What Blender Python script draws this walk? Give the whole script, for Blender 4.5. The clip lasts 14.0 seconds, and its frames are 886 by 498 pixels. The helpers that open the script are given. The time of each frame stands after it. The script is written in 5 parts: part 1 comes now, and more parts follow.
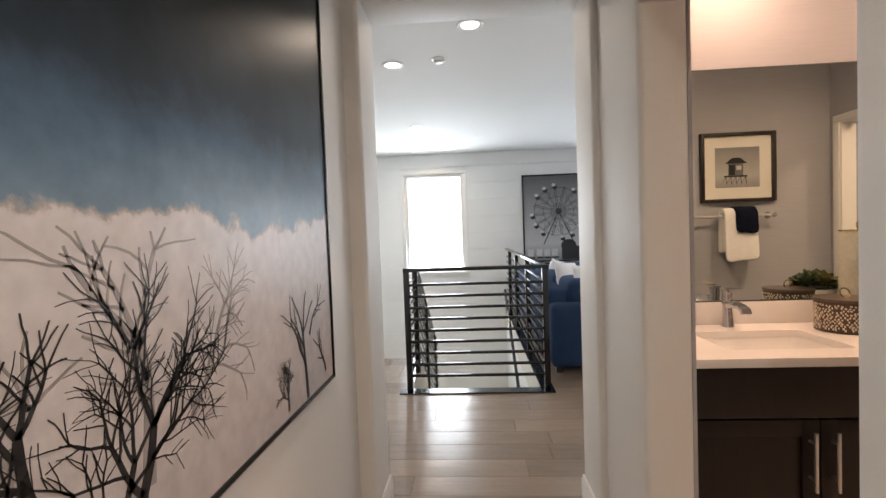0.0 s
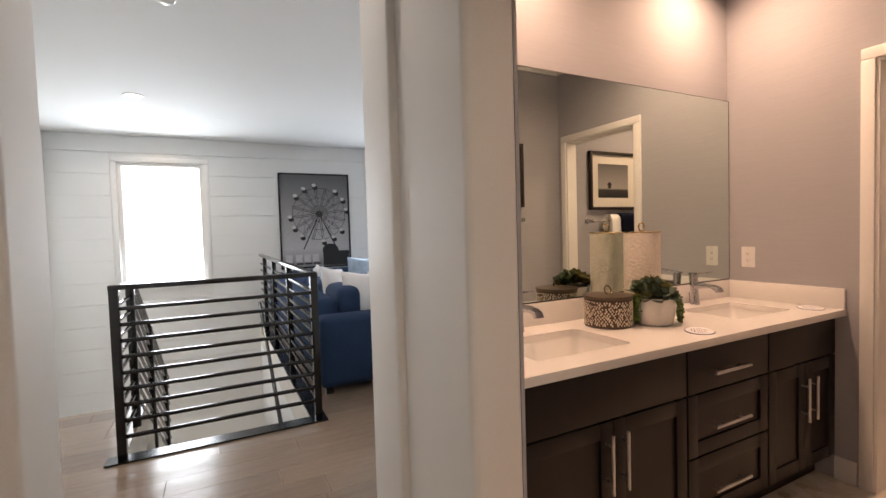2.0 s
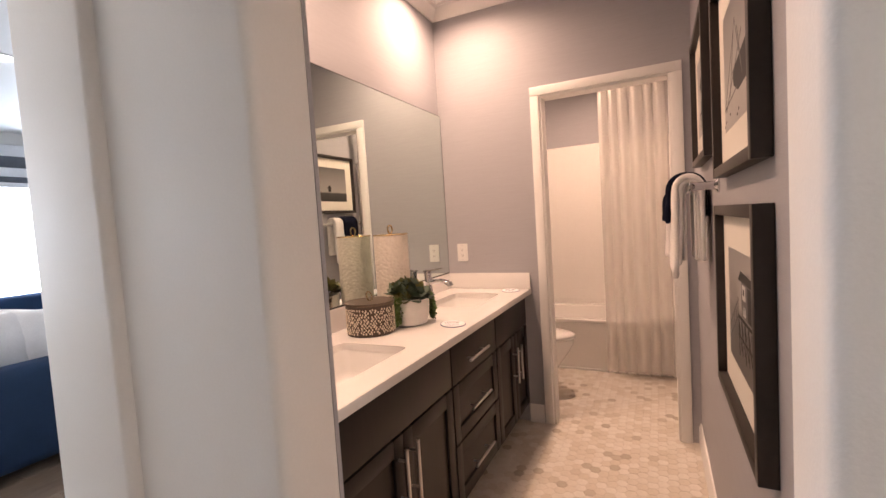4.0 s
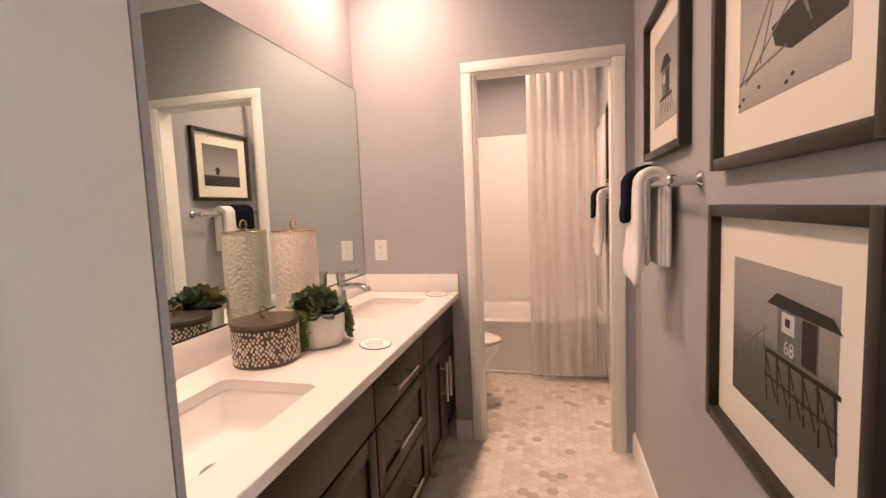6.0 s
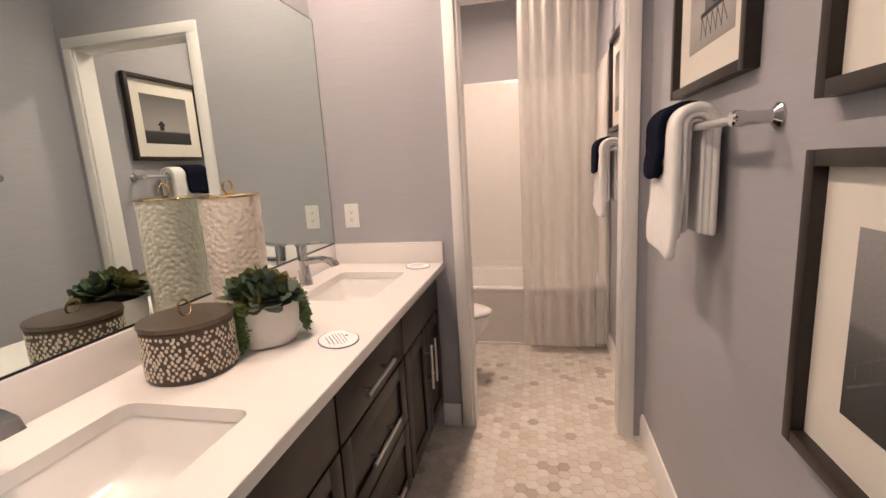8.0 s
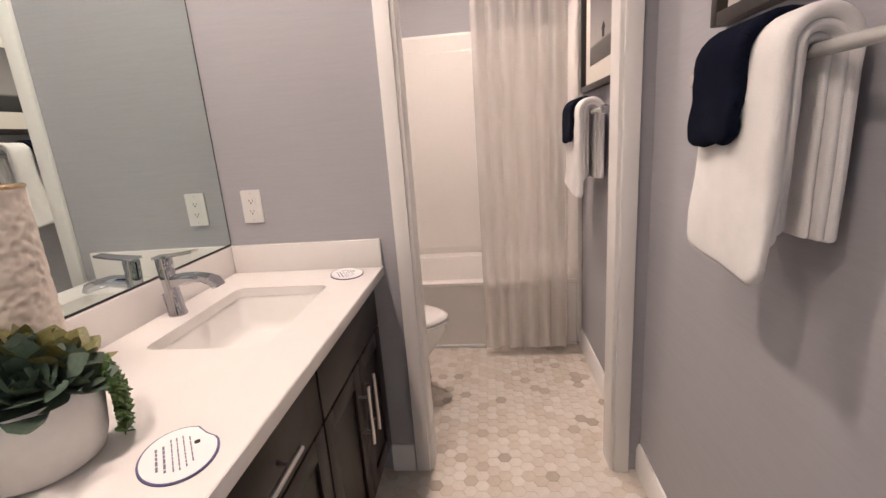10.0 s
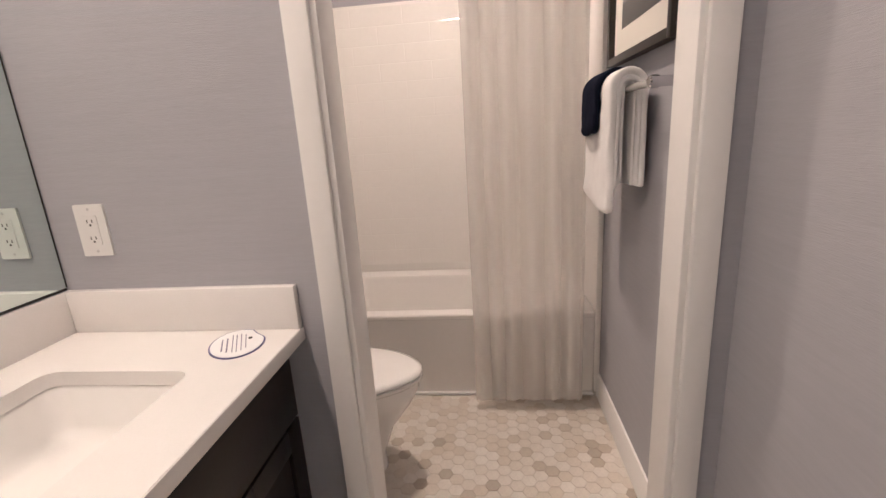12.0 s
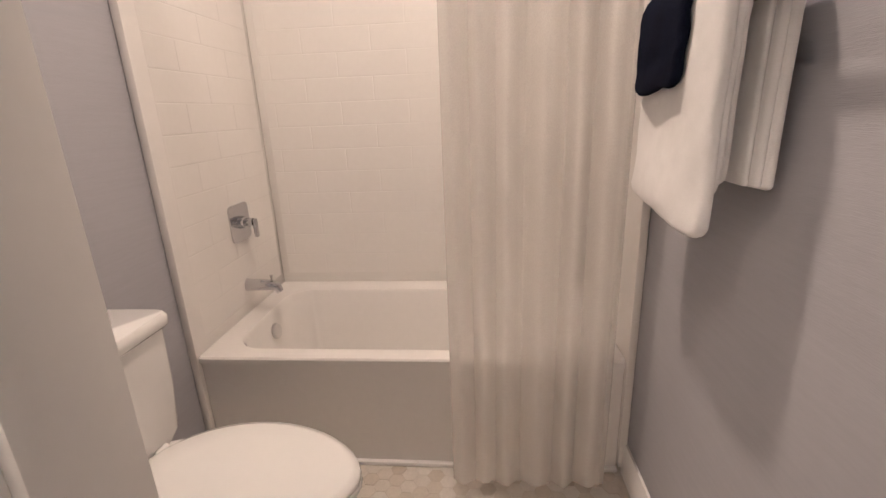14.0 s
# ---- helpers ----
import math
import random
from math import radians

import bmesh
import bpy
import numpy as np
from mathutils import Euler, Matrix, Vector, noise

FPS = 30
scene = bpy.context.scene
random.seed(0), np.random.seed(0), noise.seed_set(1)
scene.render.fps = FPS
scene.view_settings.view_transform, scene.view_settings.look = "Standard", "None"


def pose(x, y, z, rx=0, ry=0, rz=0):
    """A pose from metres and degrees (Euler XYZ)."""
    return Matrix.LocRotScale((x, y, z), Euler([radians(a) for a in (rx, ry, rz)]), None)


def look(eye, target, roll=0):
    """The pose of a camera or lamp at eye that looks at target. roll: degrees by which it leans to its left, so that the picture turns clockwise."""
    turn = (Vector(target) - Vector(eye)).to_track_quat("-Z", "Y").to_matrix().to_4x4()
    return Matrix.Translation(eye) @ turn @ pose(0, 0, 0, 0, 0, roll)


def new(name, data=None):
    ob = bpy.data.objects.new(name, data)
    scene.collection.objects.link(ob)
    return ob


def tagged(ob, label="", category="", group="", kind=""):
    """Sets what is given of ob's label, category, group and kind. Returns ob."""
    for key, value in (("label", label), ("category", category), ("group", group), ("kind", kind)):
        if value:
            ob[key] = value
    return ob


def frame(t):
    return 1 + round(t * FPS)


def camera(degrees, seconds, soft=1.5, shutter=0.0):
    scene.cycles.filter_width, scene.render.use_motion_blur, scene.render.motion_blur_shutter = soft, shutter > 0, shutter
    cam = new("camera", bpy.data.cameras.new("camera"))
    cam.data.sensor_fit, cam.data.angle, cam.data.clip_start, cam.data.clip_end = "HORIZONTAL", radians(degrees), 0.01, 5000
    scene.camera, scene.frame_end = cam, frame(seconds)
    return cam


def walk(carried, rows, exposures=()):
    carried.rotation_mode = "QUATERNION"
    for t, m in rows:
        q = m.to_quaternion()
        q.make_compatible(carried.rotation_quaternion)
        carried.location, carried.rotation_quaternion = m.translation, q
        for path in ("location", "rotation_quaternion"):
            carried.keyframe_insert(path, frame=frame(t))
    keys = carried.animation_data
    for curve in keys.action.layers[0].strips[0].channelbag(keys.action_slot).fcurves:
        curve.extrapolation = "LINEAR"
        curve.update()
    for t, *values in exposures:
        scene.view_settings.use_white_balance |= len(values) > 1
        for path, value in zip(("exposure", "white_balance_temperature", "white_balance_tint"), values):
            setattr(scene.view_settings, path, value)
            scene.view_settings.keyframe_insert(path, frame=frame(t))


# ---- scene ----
cam = camera(89.16, 14.0)
ROWS = [
    (0.0, -0.0363, 0.069, 1.3261, 88.1268, 2.0521, 3.7113),
    (0.5, -0.0652, 0.2151, 1.3195, 87.9239, 1.8807, -2.4147),
    (1.0, -0.0624, 0.3469, 1.3088, 87.603, 1.7053, -9.3436),
    (1.5, -0.0596, 0.492, 1.3025, 87.6461, 1.5669, -18.3016),
    (2.0, -0.0553, 0.5797, 1.3064, 87.7905, 1.6968, -26.9027),
    (2.5, -0.0704, 0.6728, 1.319, 87.7129, 2.0757, -36.7638),
    (3.0, -0.101, 0.732, 1.3485, 86.9712, 2.844, -47.6113),
    (3.5, -0.0793, 0.7852, 1.3376, 86.7169, 3.3311, -56.0099),
    (4.0, -0.0828, 0.9077, 1.3206, 86.5694, 3.6269, -64.4792),
    (6.5, 0.3473, 1.1378, 1.3371, 84.1012, 2.2062, -76.9228),
    (7.0, 0.4129, 1.162, 1.332, 82.3311, 2.463, -77.2237),
    (9.5, 1.0197, 1.2377, 1.3217, 75.648, 3.923, -81.625),
    (10.0, 1.1616, 1.262, 1.3055, 75.8831, 4.0051, -84.886),
    (10.5, 1.3051, 1.255, 1.2838, 75.8541, 4.1402, -85.7059),
    (11.0, 1.4614, 1.2277, 1.285, 75.7688, 4.1605, -85.3379),
    (11.5, 1.6067, 1.2175, 1.2821, 75.4445, 4.1308, -85.0608),
    (12.0, 1.7887, 1.2131, 1.275, 75.3502, 3.5091, -84.4578),
    (12.5, 1.9871, 1.2172, 1.2708, 74.8899, 2.5104, -84.4178),
    (13.0, 2.1599, 1.2125, 1.2613, 74.114, 2.4182, -84.7235),
    (13.5, 2.3284, 1.2079, 1.2458, 73.7798, 2.3302, -85.3501),
    (14.0, 2.4668, 1.2048, 1.2124, 72.9908, 2.1082, -85.3651),
]
EXPOSURES = [(0.0, 0.14, 6600, 10), (2.0, 0.03, 6750, 12), (3.0, 0.0, 6850, 15), (3.5, 0.28, 6600, 15), (4.0, 0.4, 6250, 14), (6.5, 0.50, 5900, 10), (7.0, 0.46, 5700, 6), (9.5, 0.38, 4880, 0), (11.0, 0.36, 4850, -1), (12.5, 0.28, 4850, -2), (14.0, 0.31, 4980, -2)]
walk(cam, [(t, pose(x, y, z, rx, ry, rz)) for t, x, y, z, rx, ry, rz in ROWS], EXPOSURES)

# ---- plan, in metres ----
EAST, NORTH, SOUTH = 2.70, 2.222, 0.725          # bathroom walls
HALL_L, HALL_R, BATH_W = -0.565, 0.505, 0.667      # hall walls, bathroom's west face
JAMB_S, JAMB_N, DOOR_H = 0.752, 1.546, 2.03       # opening from hall to bathroom
OPEN_Y0, OPEN_Y1, OPEN_L, OPEN_R, OPEN_H = 1.99, 2.30, -0.495, 0.478, 2.36
WX = 0.655                                       # back of the bathroom's west paper
WC_W, TUB_X, WC_E = 2.79, 3.768, 4.52
CEIL = 2.73
BACK = 7.95
CZ = 0.866                                       # counter top
CF = 1.649                                       # counter front

# ---- light ----
world = bpy.data.worlds.new("sky")
scene.world = world
world.use_nodes = True
wn = world.node_tree.nodes
sky = wn.new("ShaderNodeTexSky")
sky.sky_type = "NISHITA"
sky.sun_disc = False
sky.sun_elevation, sky.sun_rotation = radians(50), radians(200)
wn["Background"].inputs[1].default_value = 0.12
world.node_tree.links.new(sky.outputs[0], wn["Background"].inputs[0])


def lamp(name, kind, energy, m, colour=(1, 1, 1), size=0.1, size_y=None, spread=180):
    d = bpy.data.lights.new(name, kind)
    d.energy, d.color = energy, colour
    if kind == "AREA":
        d.size = size
        d.spread = radians(spread)
        d.shape = "DISK"
        if size_y:
            d.shape, d.size_y = "RECTANGLE", size_y
    elif kind == "SUN":
        d.angle = radians(size)
    else:
        d.shadow_soft_size = size
    ob = new(name, d)
    ob.matrix_world = m
    return ob


WARM, SOFT = (1.0, 0.63, 0.42), (1.0, 0.82, 0.66)
lamp("sun", "SUN", 3.0, look((-6, 22, 26), (0, 8, 0)), (1, 0.95, 0.88), 0.5)
# sky light through the two loft windows
lamp("window_light", "AREA", 55, look((-0.72, BACK - 0.03, 1.52), (-0.72, 4, 1.0)), (0.80, 0.90, 1.0), 0.95, 1.65)
lamp("window_light", "AREA", 64, look((3.05, BACK - 0.03, 1.50), (2.2, 4, 1.0)), (0.80, 0.90, 1.0), 1.2, 1.5)
DOWNLIGHTS = [  # x, y, watts, colour
    (-0.643, 3.776, 7, SOFT), (-0.004, 3.149, 7, SOFT), (-0.705, 5.907, 5, SOFT), (-0.72, 7.35, 5, SOFT), (1.6, 5.2, 5, SOFT),
    (0.0, -0.25, 13, SOFT),
    (1.12, 1.93, 13.5, WARM), (2.28, 1.93, 13.5, WARM), (3.60, 1.45, 20, WARM),
]
for x, y, watts, colour in DOWNLIGHTS:
    lamp("downlight_beam", "AREA", watts, pose(x, y, CEIL - 0.012), colour, 0.11, spread=150)


# ---- materials ----
def shader(name, colour, rough=0.6, metal=0.0, var=0.08, scale=6.0, fine=120.0, bump=0.05, stretch=(1, 1, 1), spec=0.5, rand=0.0, coat=0.0, island=False):
    """Two scales of variation in tone, a fine relief and, for repeated pieces, a tone of each piece's own."""
    m = bpy.data.materials.new(name)
    m.use_nodes = True
    n, l = m.node_tree.nodes, m.node_tree.links
    b = n["Principled BSDF"]
    b.inputs["Roughness"].default_value = rough
    b.inputs["Metallic"].default_value = metal
    b.inputs["Specular IOR Level"].default_value = spec
    b.inputs["Coat Weight"].default_value = coat
    tc, mp = n.new("ShaderNodeTexCoord"), n.new("ShaderNodeMapping")
    mp.inputs["Scale"].default_value = stretch
    l.new(tc.outputs["Object"], mp.inputs["Vector"])
    a, f = n.new("ShaderNodeTexNoise"), n.new("ShaderNodeTexNoise")
    a.inputs["Scale"].default_value, a.inputs["Detail"].default_value = scale, 4
    f.inputs["Scale"].default_value, f.inputs["Detail"].default_value = fine, 3
    l.new(mp.outputs[0], a.inputs["Vector"])
    l.new(mp.outputs[0], f.inputs["Vector"])
    add = n.new("ShaderNodeMath")
    add.operation = "ADD"
    l.new(a.outputs["Fac"], add.inputs[0])
    l.new(f.outputs["Fac"], add.inputs[1])
    last = add.outputs[0]
    if rand:
        oi, mm = n.new("ShaderNodeObjectInfo"), n.new("ShaderNodeMath")
        mm.operation = "MULTIPLY_ADD"
        mm.inputs[1].default_value = rand
        geo = n.new("ShaderNodeNewGeometry")
        l.new(geo.outputs["Random Per Island"] if island else oi.outputs["Random"], mm.inputs[0])
        l.new(last, mm.inputs[2])
        last = mm.outputs[0]
    mr = n.new("ShaderNodeMapRange")
    mr.inputs["From Min"].default_value, mr.inputs["From Max"].default_value = 0.5, 1.5 + rand
    mr.inputs["To Min"].default_value, mr.inputs["To Max"].default_value = 1 - var, 1 + var
    l.new(last, mr.inputs["Value"])
    mix = n.new("ShaderNodeVectorMath")
    mix.operation = "SCALE"
    mix.inputs[0].default_value = colour
    l.new(mr.outputs[0], mix.inputs["Scale"])
    l.new(mix.outputs[0], b.inputs["Base Color"])
    if bump:
        bp = n.new("ShaderNodeBump")
        bp.inputs["Strength"].default_value, bp.inputs["Distance"].default_value = bump, 0.004
        l.new(f.outputs["Fac"], bp.inputs["Height"])
        l.new(bp.outputs[0], b.inputs["Normal"])
    return m


PAINT = shader("white_wall_paint", (0.78, 0.77, 0.75), 0.55, var=0.03, scale=2, fine=180, bump=0.12)
CEILING = shader("ceiling_paint", (0.80, 0.80, 0.79), 0.8, var=0.02, scale=2, fine=200, bump=0.15)
TRIM = shader("white_trim_paint", (0.80, 0.79, 0.77), 0.32, var=0.02, scale=3, fine=60, bump=0.02)
PAPER = shader("grey_linen_wallpaper", (0.40, 0.40, 0.43), 0.7, var=0.06, scale=5, fine=30, bump=0.20, stretch=(1.2, 1.2, 22))
SHIPLAP = shader("white_board_paint", (0.80, 0.80, 0.79), 0.5, var=0.02, scale=2, fine=60, bump=0.05)
ESPRESSO = shader("dark_stained_wood", (0.013, 0.0095, 0.008), 0.40, var=0.35, spec=0.35, scale=5, fine=50, bump=0.06, stretch=(1, 1, 0.12))
QUARTZ = shader("white_quartz", (0.80, 0.78, 0.76), 0.22, var=0.03, scale=14, fine=260, bump=0.0, coat=0.2)
CERAMIC = shader("white_ceramic", (0.82, 0.81, 0.79), 0.10, var=0.015, scale=3, fine=30, bump=0.0, coat=0.5)
ACRYLIC = shader("white_acrylic", (0.82, 0.80, 0.77), 0.13, var=0.02, scale=3, fine=40, bump=0.01)
CHROME = shader("chrome", (0.60, 0.60, 0.62), 0.07, 1.0, var=0.03, scale=20, fine=80, bump=0.0)
STEEL = shader("brushed_steel", (0.62, 0.61, 0.60), 0.28, 1.0, var=0.06, scale=20, fine=200, bump=0.02)
IRON = shader("black_painted_steel", (0.004, 0.004, 0.005), 0.20, var=0.2, scale=12, fine=90, bump=0.04)
BLACKWOOD = shader("dark_frame_wood", (0.022, 0.016, 0.013), 0.45, var=0.3, scale=9, fine=70, bump=0.06)
MAT_BOARD = shader("cream_mat_board", (0.78, 0.75, 0.68), 0.85, var=0.02, scale=8, fine=200, bump=0.03)
OAK = shader("grey_oak_plank", (0.25, 0.19, 0.145), 0.22, var=0.34, scale=3, fine=22, bump=0.06, stretch=(1, 9, 1), rand=0.9)


def mosaic(name, island):
    """Honed marble whose pieces are mostly pale, a few beige and fewer grey-brown."""
    m = shader(name, (0.62, 0.575, 0.515), 0.30, var=0.10, scale=26, fine=110, bump=0.02)
    n, l = m.node_tree.nodes, m.node_tree.links
    b = n["Principled BSDF"]
    src = b.inputs["Base Color"].links[0].from_socket
    pick = n.new("ShaderNodeNewGeometry").outputs["Random Per Island"] if island else n.new("ShaderNodeObjectInfo").outputs["Random"]
    ramp, mul = n.new("ShaderNodeValToRGB"), n.new("ShaderNodeVectorMath")
    els = ramp.color_ramp.elements
    els[0].position, els[0].color = 0.0, (0.60, 0.565, 0.52, 1)
    els[1].position, els[1].color = 1.0, (1.08, 1.10, 1.12, 1)
    for at, c in ((0.05, (0.72, 0.68, 0.63)), (0.10, (0.90, 0.87, 0.83)), (0.45, (0.98, 0.97, 0.955)), (0.75, (1.03, 1.04, 1.05))):
        els.new(at).color = (*c, 1)
    l.new(pick, ramp.inputs[0])
    mul.operation = "MULTIPLY"
    l.new(src, mul.inputs[0])
    l.new(ramp.outputs["Color"], mul.inputs[1])
    l.new(mul.outputs[0], b.inputs["Base Color"])
    return m


TILE = mosaic("marble_mosaic", False)
TILE_FIELD = mosaic("marble_mosaic_field", True)
GROUT = shader("pale_grout", (0.66, 0.62, 0.56), 0.85, var=0.10, scale=9, fine=140, bump=0.1)
TERRY = shader("white_terry", (0.87, 0.86, 0.85), 0.95, var=0.08, scale=24, fine=620, bump=0.35, spec=0.1)
NAVY = shader("navy_terry", (0.008, 0.010, 0.022), 0.95, var=0.3, scale=20, fine=420, bump=0.7, spec=0.05)
SOFA_BLUE = shader("navy_upholstery", (0.022, 0.045, 0.10), 0.9, var=0.18, scale=7, fine=320, bump=0.3, spec=0.2)
PALE_BLUE = shader("pale_blue_cushion", (0.40, 0.50, 0.62), 0.9, var=0.5, scale=9, fine=120, bump=0.2, spec=0.1)
WHITE_CLOTH = shader("white_cushion", (0.74, 0.74, 0.76), 0.9, var=0.12, scale=9, fine=160, bump=0.3, spec=0.1)
PLASTIC = shader("white_plastic", (0.78, 0.77, 0.75), 0.3, var=0.01, scale=3, fine=50, bump=0.0)
SLOT = shader("dark_slot", (0.02, 0.02, 0.02), 0.6, var=0.1)
INK = shader("black_ink", (0.012, 0.012, 0.013), 0.6, var=0.3, scale=30, fine=90, bump=0.0)
GREY_INK = shader("grey_ink", (0.14, 0.14, 0.145), 0.6, var=0.5, scale=26, fine=90, bump=0.0)
PALE_INK = shader("pale_ink", (0.55, 0.55, 0.55), 0.6, var=0.25, scale=26, fine=90, bump=0.0)
BLUE_INK = shader("violet_ink", (0.10, 0.10, 0.22), 0.6, var=0.1)
CARD = shader("white_card", (0.82, 0.82, 0.83), 0.4, var=0.01)


def glowing(name, colour, strength):
    m = bpy.data.materials.new(name)
    m.use_nodes = True
    b = m.node_tree.nodes["Principled BSDF"]
    b.inputs["Base Color"].default_value = (0.8, 0.8, 0.8, 1)
    b.inputs["Emission Color"].default_value = (*colour, 1)
    b.inputs["Emission Strength"].default_value = strength
    return m


LED = glowing("lit_diffuser", (1.0, 0.85, 0.68), 9.0)
LED_WARM = glowing("lit_warm_diffuser", (1.0, 0.68, 0.42), 9.0)
DAY = glowing("bright_overcast_sky", (0.94, 0.97, 1.0), 5.0)

MIRROR = bpy.data.materials.new("silvered_glass")
MIRROR.use_nodes = True
_b = MIRROR.node_tree.nodes["Principled BSDF"]
_b.inputs["Base Color"].default_value = (0.76, 0.84, 0.81, 1)
_b.inputs["Metallic"].default_value, _b.inputs["Roughness"].default_value = 1.0, 0.004

GLASS = bpy.data.materials.new("clear_glass")
GLASS.use_nodes = True
_b = GLASS.node_tree.nodes["Principled BSDF"]
_b.inputs["Transmission Weight"].default_value, _b.inputs["Roughness"].default_value = 1.0, 0.02
_b.inputs["IOR"].default_value = 1.1


def sheer(name, colour, through_part):
    m = bpy.data.materials.new(name)
    m.use_nodes = True
    n, l = m.node_tree.nodes, m.node_tree.links
    out = n["Material Output"]
    n.remove(n["Principled BSDF"])
    d, t, tr = n.new("ShaderNodeBsdfDiffuse"), n.new("ShaderNodeBsdfTranslucent"), n.new("ShaderNodeBsdfTransparent")
    noise_tex, tc, mp = n.new("ShaderNodeTexNoise"), n.new("ShaderNodeTexCoord"), n.new("ShaderNodeMapping")
    mp.inputs["Scale"].default_value = (900, 900, 240)
    noise_tex.inputs["Scale"].default_value = 1.0
    l.new(tc.outputs["Object"], mp.inputs["Vector"])
    l.new(mp.outputs[0], noise_tex.inputs["Vector"])
    mr = n.new("ShaderNodeMapRange")
    mr.inputs["From Min"].default_value, mr.inputs["From Max"].default_value = 0.3, 0.7
    mr.inputs["To Min"].default_value, mr.inputs["To Max"].default_value = through_part - 0.04, through_part + 0.04
    l.new(noise_tex.outputs["Fac"], mr.inputs["Value"])
    d.inputs["Color"].default_value = t.inputs["Color"].default_value = (*colour, 1)
    a, b = n.new("ShaderNodeMixShader"), n.new("ShaderNodeMixShader")
    a.inputs[0].default_value = 0.50
    l.new(d.outputs[0], a.inputs[1])
    l.new(t.outputs[0], a.inputs[2])
    l.new(mr.outputs[0], b.inputs[0])
    l.new(a.outputs[0], b.inputs[1])
    l.new(tr.outputs[0], b.inputs[2])
    l.new(b.outputs[0], out.inputs["Surface"])
    return m


VOILE = sheer("sheer_ivory_voile", (0.95, 0.93, 0.89), 0.55)


# ---- shaping helpers ----
def bx(bm, x0, x1, y0, y1, z0, z1, bevel=0.0, seg=2):
    """A box, with rounded edges where bevel is given."""
    vs = [bm.verts.new((x, y, z)) for x in (x0, x1) for y in (y0, y1) for z in (z0, z1)]
    fs = [bm.faces.new([vs[i] for i in q]) for q in ((0, 1, 3, 2), (4, 6, 7, 5), (0, 4, 5, 1), (2, 3, 7, 6), (0, 2, 6, 4), (1, 5, 7, 3))]
    if bevel:
        es = list({e for f in fs for e in f.edges})
        bmesh.ops.bevel(bm, geom=es, offset=bevel, segments=seg, affect="EDGES", profile=0.5)
    return bm


def box(*a, **k):
    return bx(bmesh.new(), *a, **k)


def tube(bm, pts, r, seg=10, cap=True):
    """A round bar along pts; r is one radius or one for each point."""
    pts = [Vector(p) for p in pts]
    rs = r if isinstance(r, (list, tuple)) else [r] * len(pts)
    rings, prev = [], None
    for i, p in enumerate(pts):
        d = (pts[min(i + 1, len(pts) - 1)] - pts[max(i - 1, 0)]).normalized()
        u = prev - d * prev.dot(d) if prev is not None else d.orthogonal()
        u = u.normalized() if u.length > 1e-6 else d.orthogonal().normalized()
        prev = u
        w = d.cross(u)
        rings.append([bm.verts.new(p + (u * math.cos(a) + w * math.sin(a)) * rs[i]) for a in [2 * math.pi * k / seg for k in range(seg)]])
    for a, b in zip(rings, rings[1:]):
        for k in range(seg):
            bm.faces.new((a[k], a[(k + 1) % seg], b[(k + 1) % seg], b[k]))
    if cap:
        bm.faces.new(rings[0][::-1])
        bm.faces.new(rings[-1])
    return bm


def lathe(bm, prof, seg=40, cx=0, cy=0, sx=1.0, sy=1.0):
    """A turned shape from (radius, z) pairs; closes at zero radius."""
    rings = []
    for r, z in prof:
        if r < 1e-6:
            rings.append([bm.verts.new((cx, cy, z))])
        else:
            rings.append([bm.verts.new((cx + sx * r * math.cos(2 * math.pi * k / seg), cy + sy * r * math.sin(2 * math.pi * k / seg), z)) for k in range(seg)])
    for a, b in zip(rings, rings[1:]):
        for k in range(seg):
            j = (k + 1) % seg
            q = [a[k % len(a)], a[j % len(a)], b[j % len(b)], b[k % len(b)]]
            q = [v for i, v in enumerate(q) if v not in q[:i]]
            if len(q) > 2:
                bm.faces.new(q)
    return bm


def prism(bm, outline, z0, z1):
    lo, hi = [bm.verts.new((x, y, z0)) for x, y in outline], [bm.verts.new((x, y, z1)) for x, y in outline]
    n = len(outline)
    for k in range(n):
        bm.faces.new((lo[k], lo[(k + 1) % n], hi[(k + 1) % n], hi[k]))
    bm.faces.new(lo[::-1])
    bm.faces.new(hi)
    return bm


def loft(bm, rings, closed=True, caps=True):
    vs = [[bm.verts.new(p) for p in ring] for ring in rings]
    for a, b in zip(vs, vs[1:]):
        for k in range(len(a) if closed else len(a) - 1):
            j = (k + 1) % len(a)
            bm.faces.new((a[k], a[j], b[j], b[k]))
    if caps:
        bm.faces.new(vs[0][::-1])
        bm.faces.new(vs[-1])
    return bm


def rounded(w, d, r, n=6, cx=0, cy=0):
    """The outline of a rectangle w by d with corners of radius r."""
    out = []
    for sx, sy, a0 in ((1, 1, 0), (-1, 1, 90), (-1, -1, 180), (1, -1, 270)):
        for k in range(n + 1):
            a = radians(a0 + 90 * k / n)
            out.append((cx + sx * (w / 2 - r) + r * math.cos(a), cy + sy * (d / 2 - r) + r * math.sin(a)))
    return out


def mesh_of(name, bm, material, smooth=None):
    bmesh.ops.recalc_face_normals(bm, faces=bm.faces)
    me = bpy.data.meshes.new(name)
    bm.to_mesh(me)
    bm.free()
    for m in material if isinstance(material, (list, tuple)) else [material]:
        me.materials.append(m)
    if smooth is not None:
        me.shade_smooth()
        me.set_sharp_from_angle(angle=radians(smooth))
    return me


def part(name, bm, material, parent, label="", smooth=35):
    ob = new(name, bm if isinstance(bm, bpy.types.Mesh) else mesh_of(name, bm, material, smooth))
    ob.parent = parent
    return tagged(ob, label)


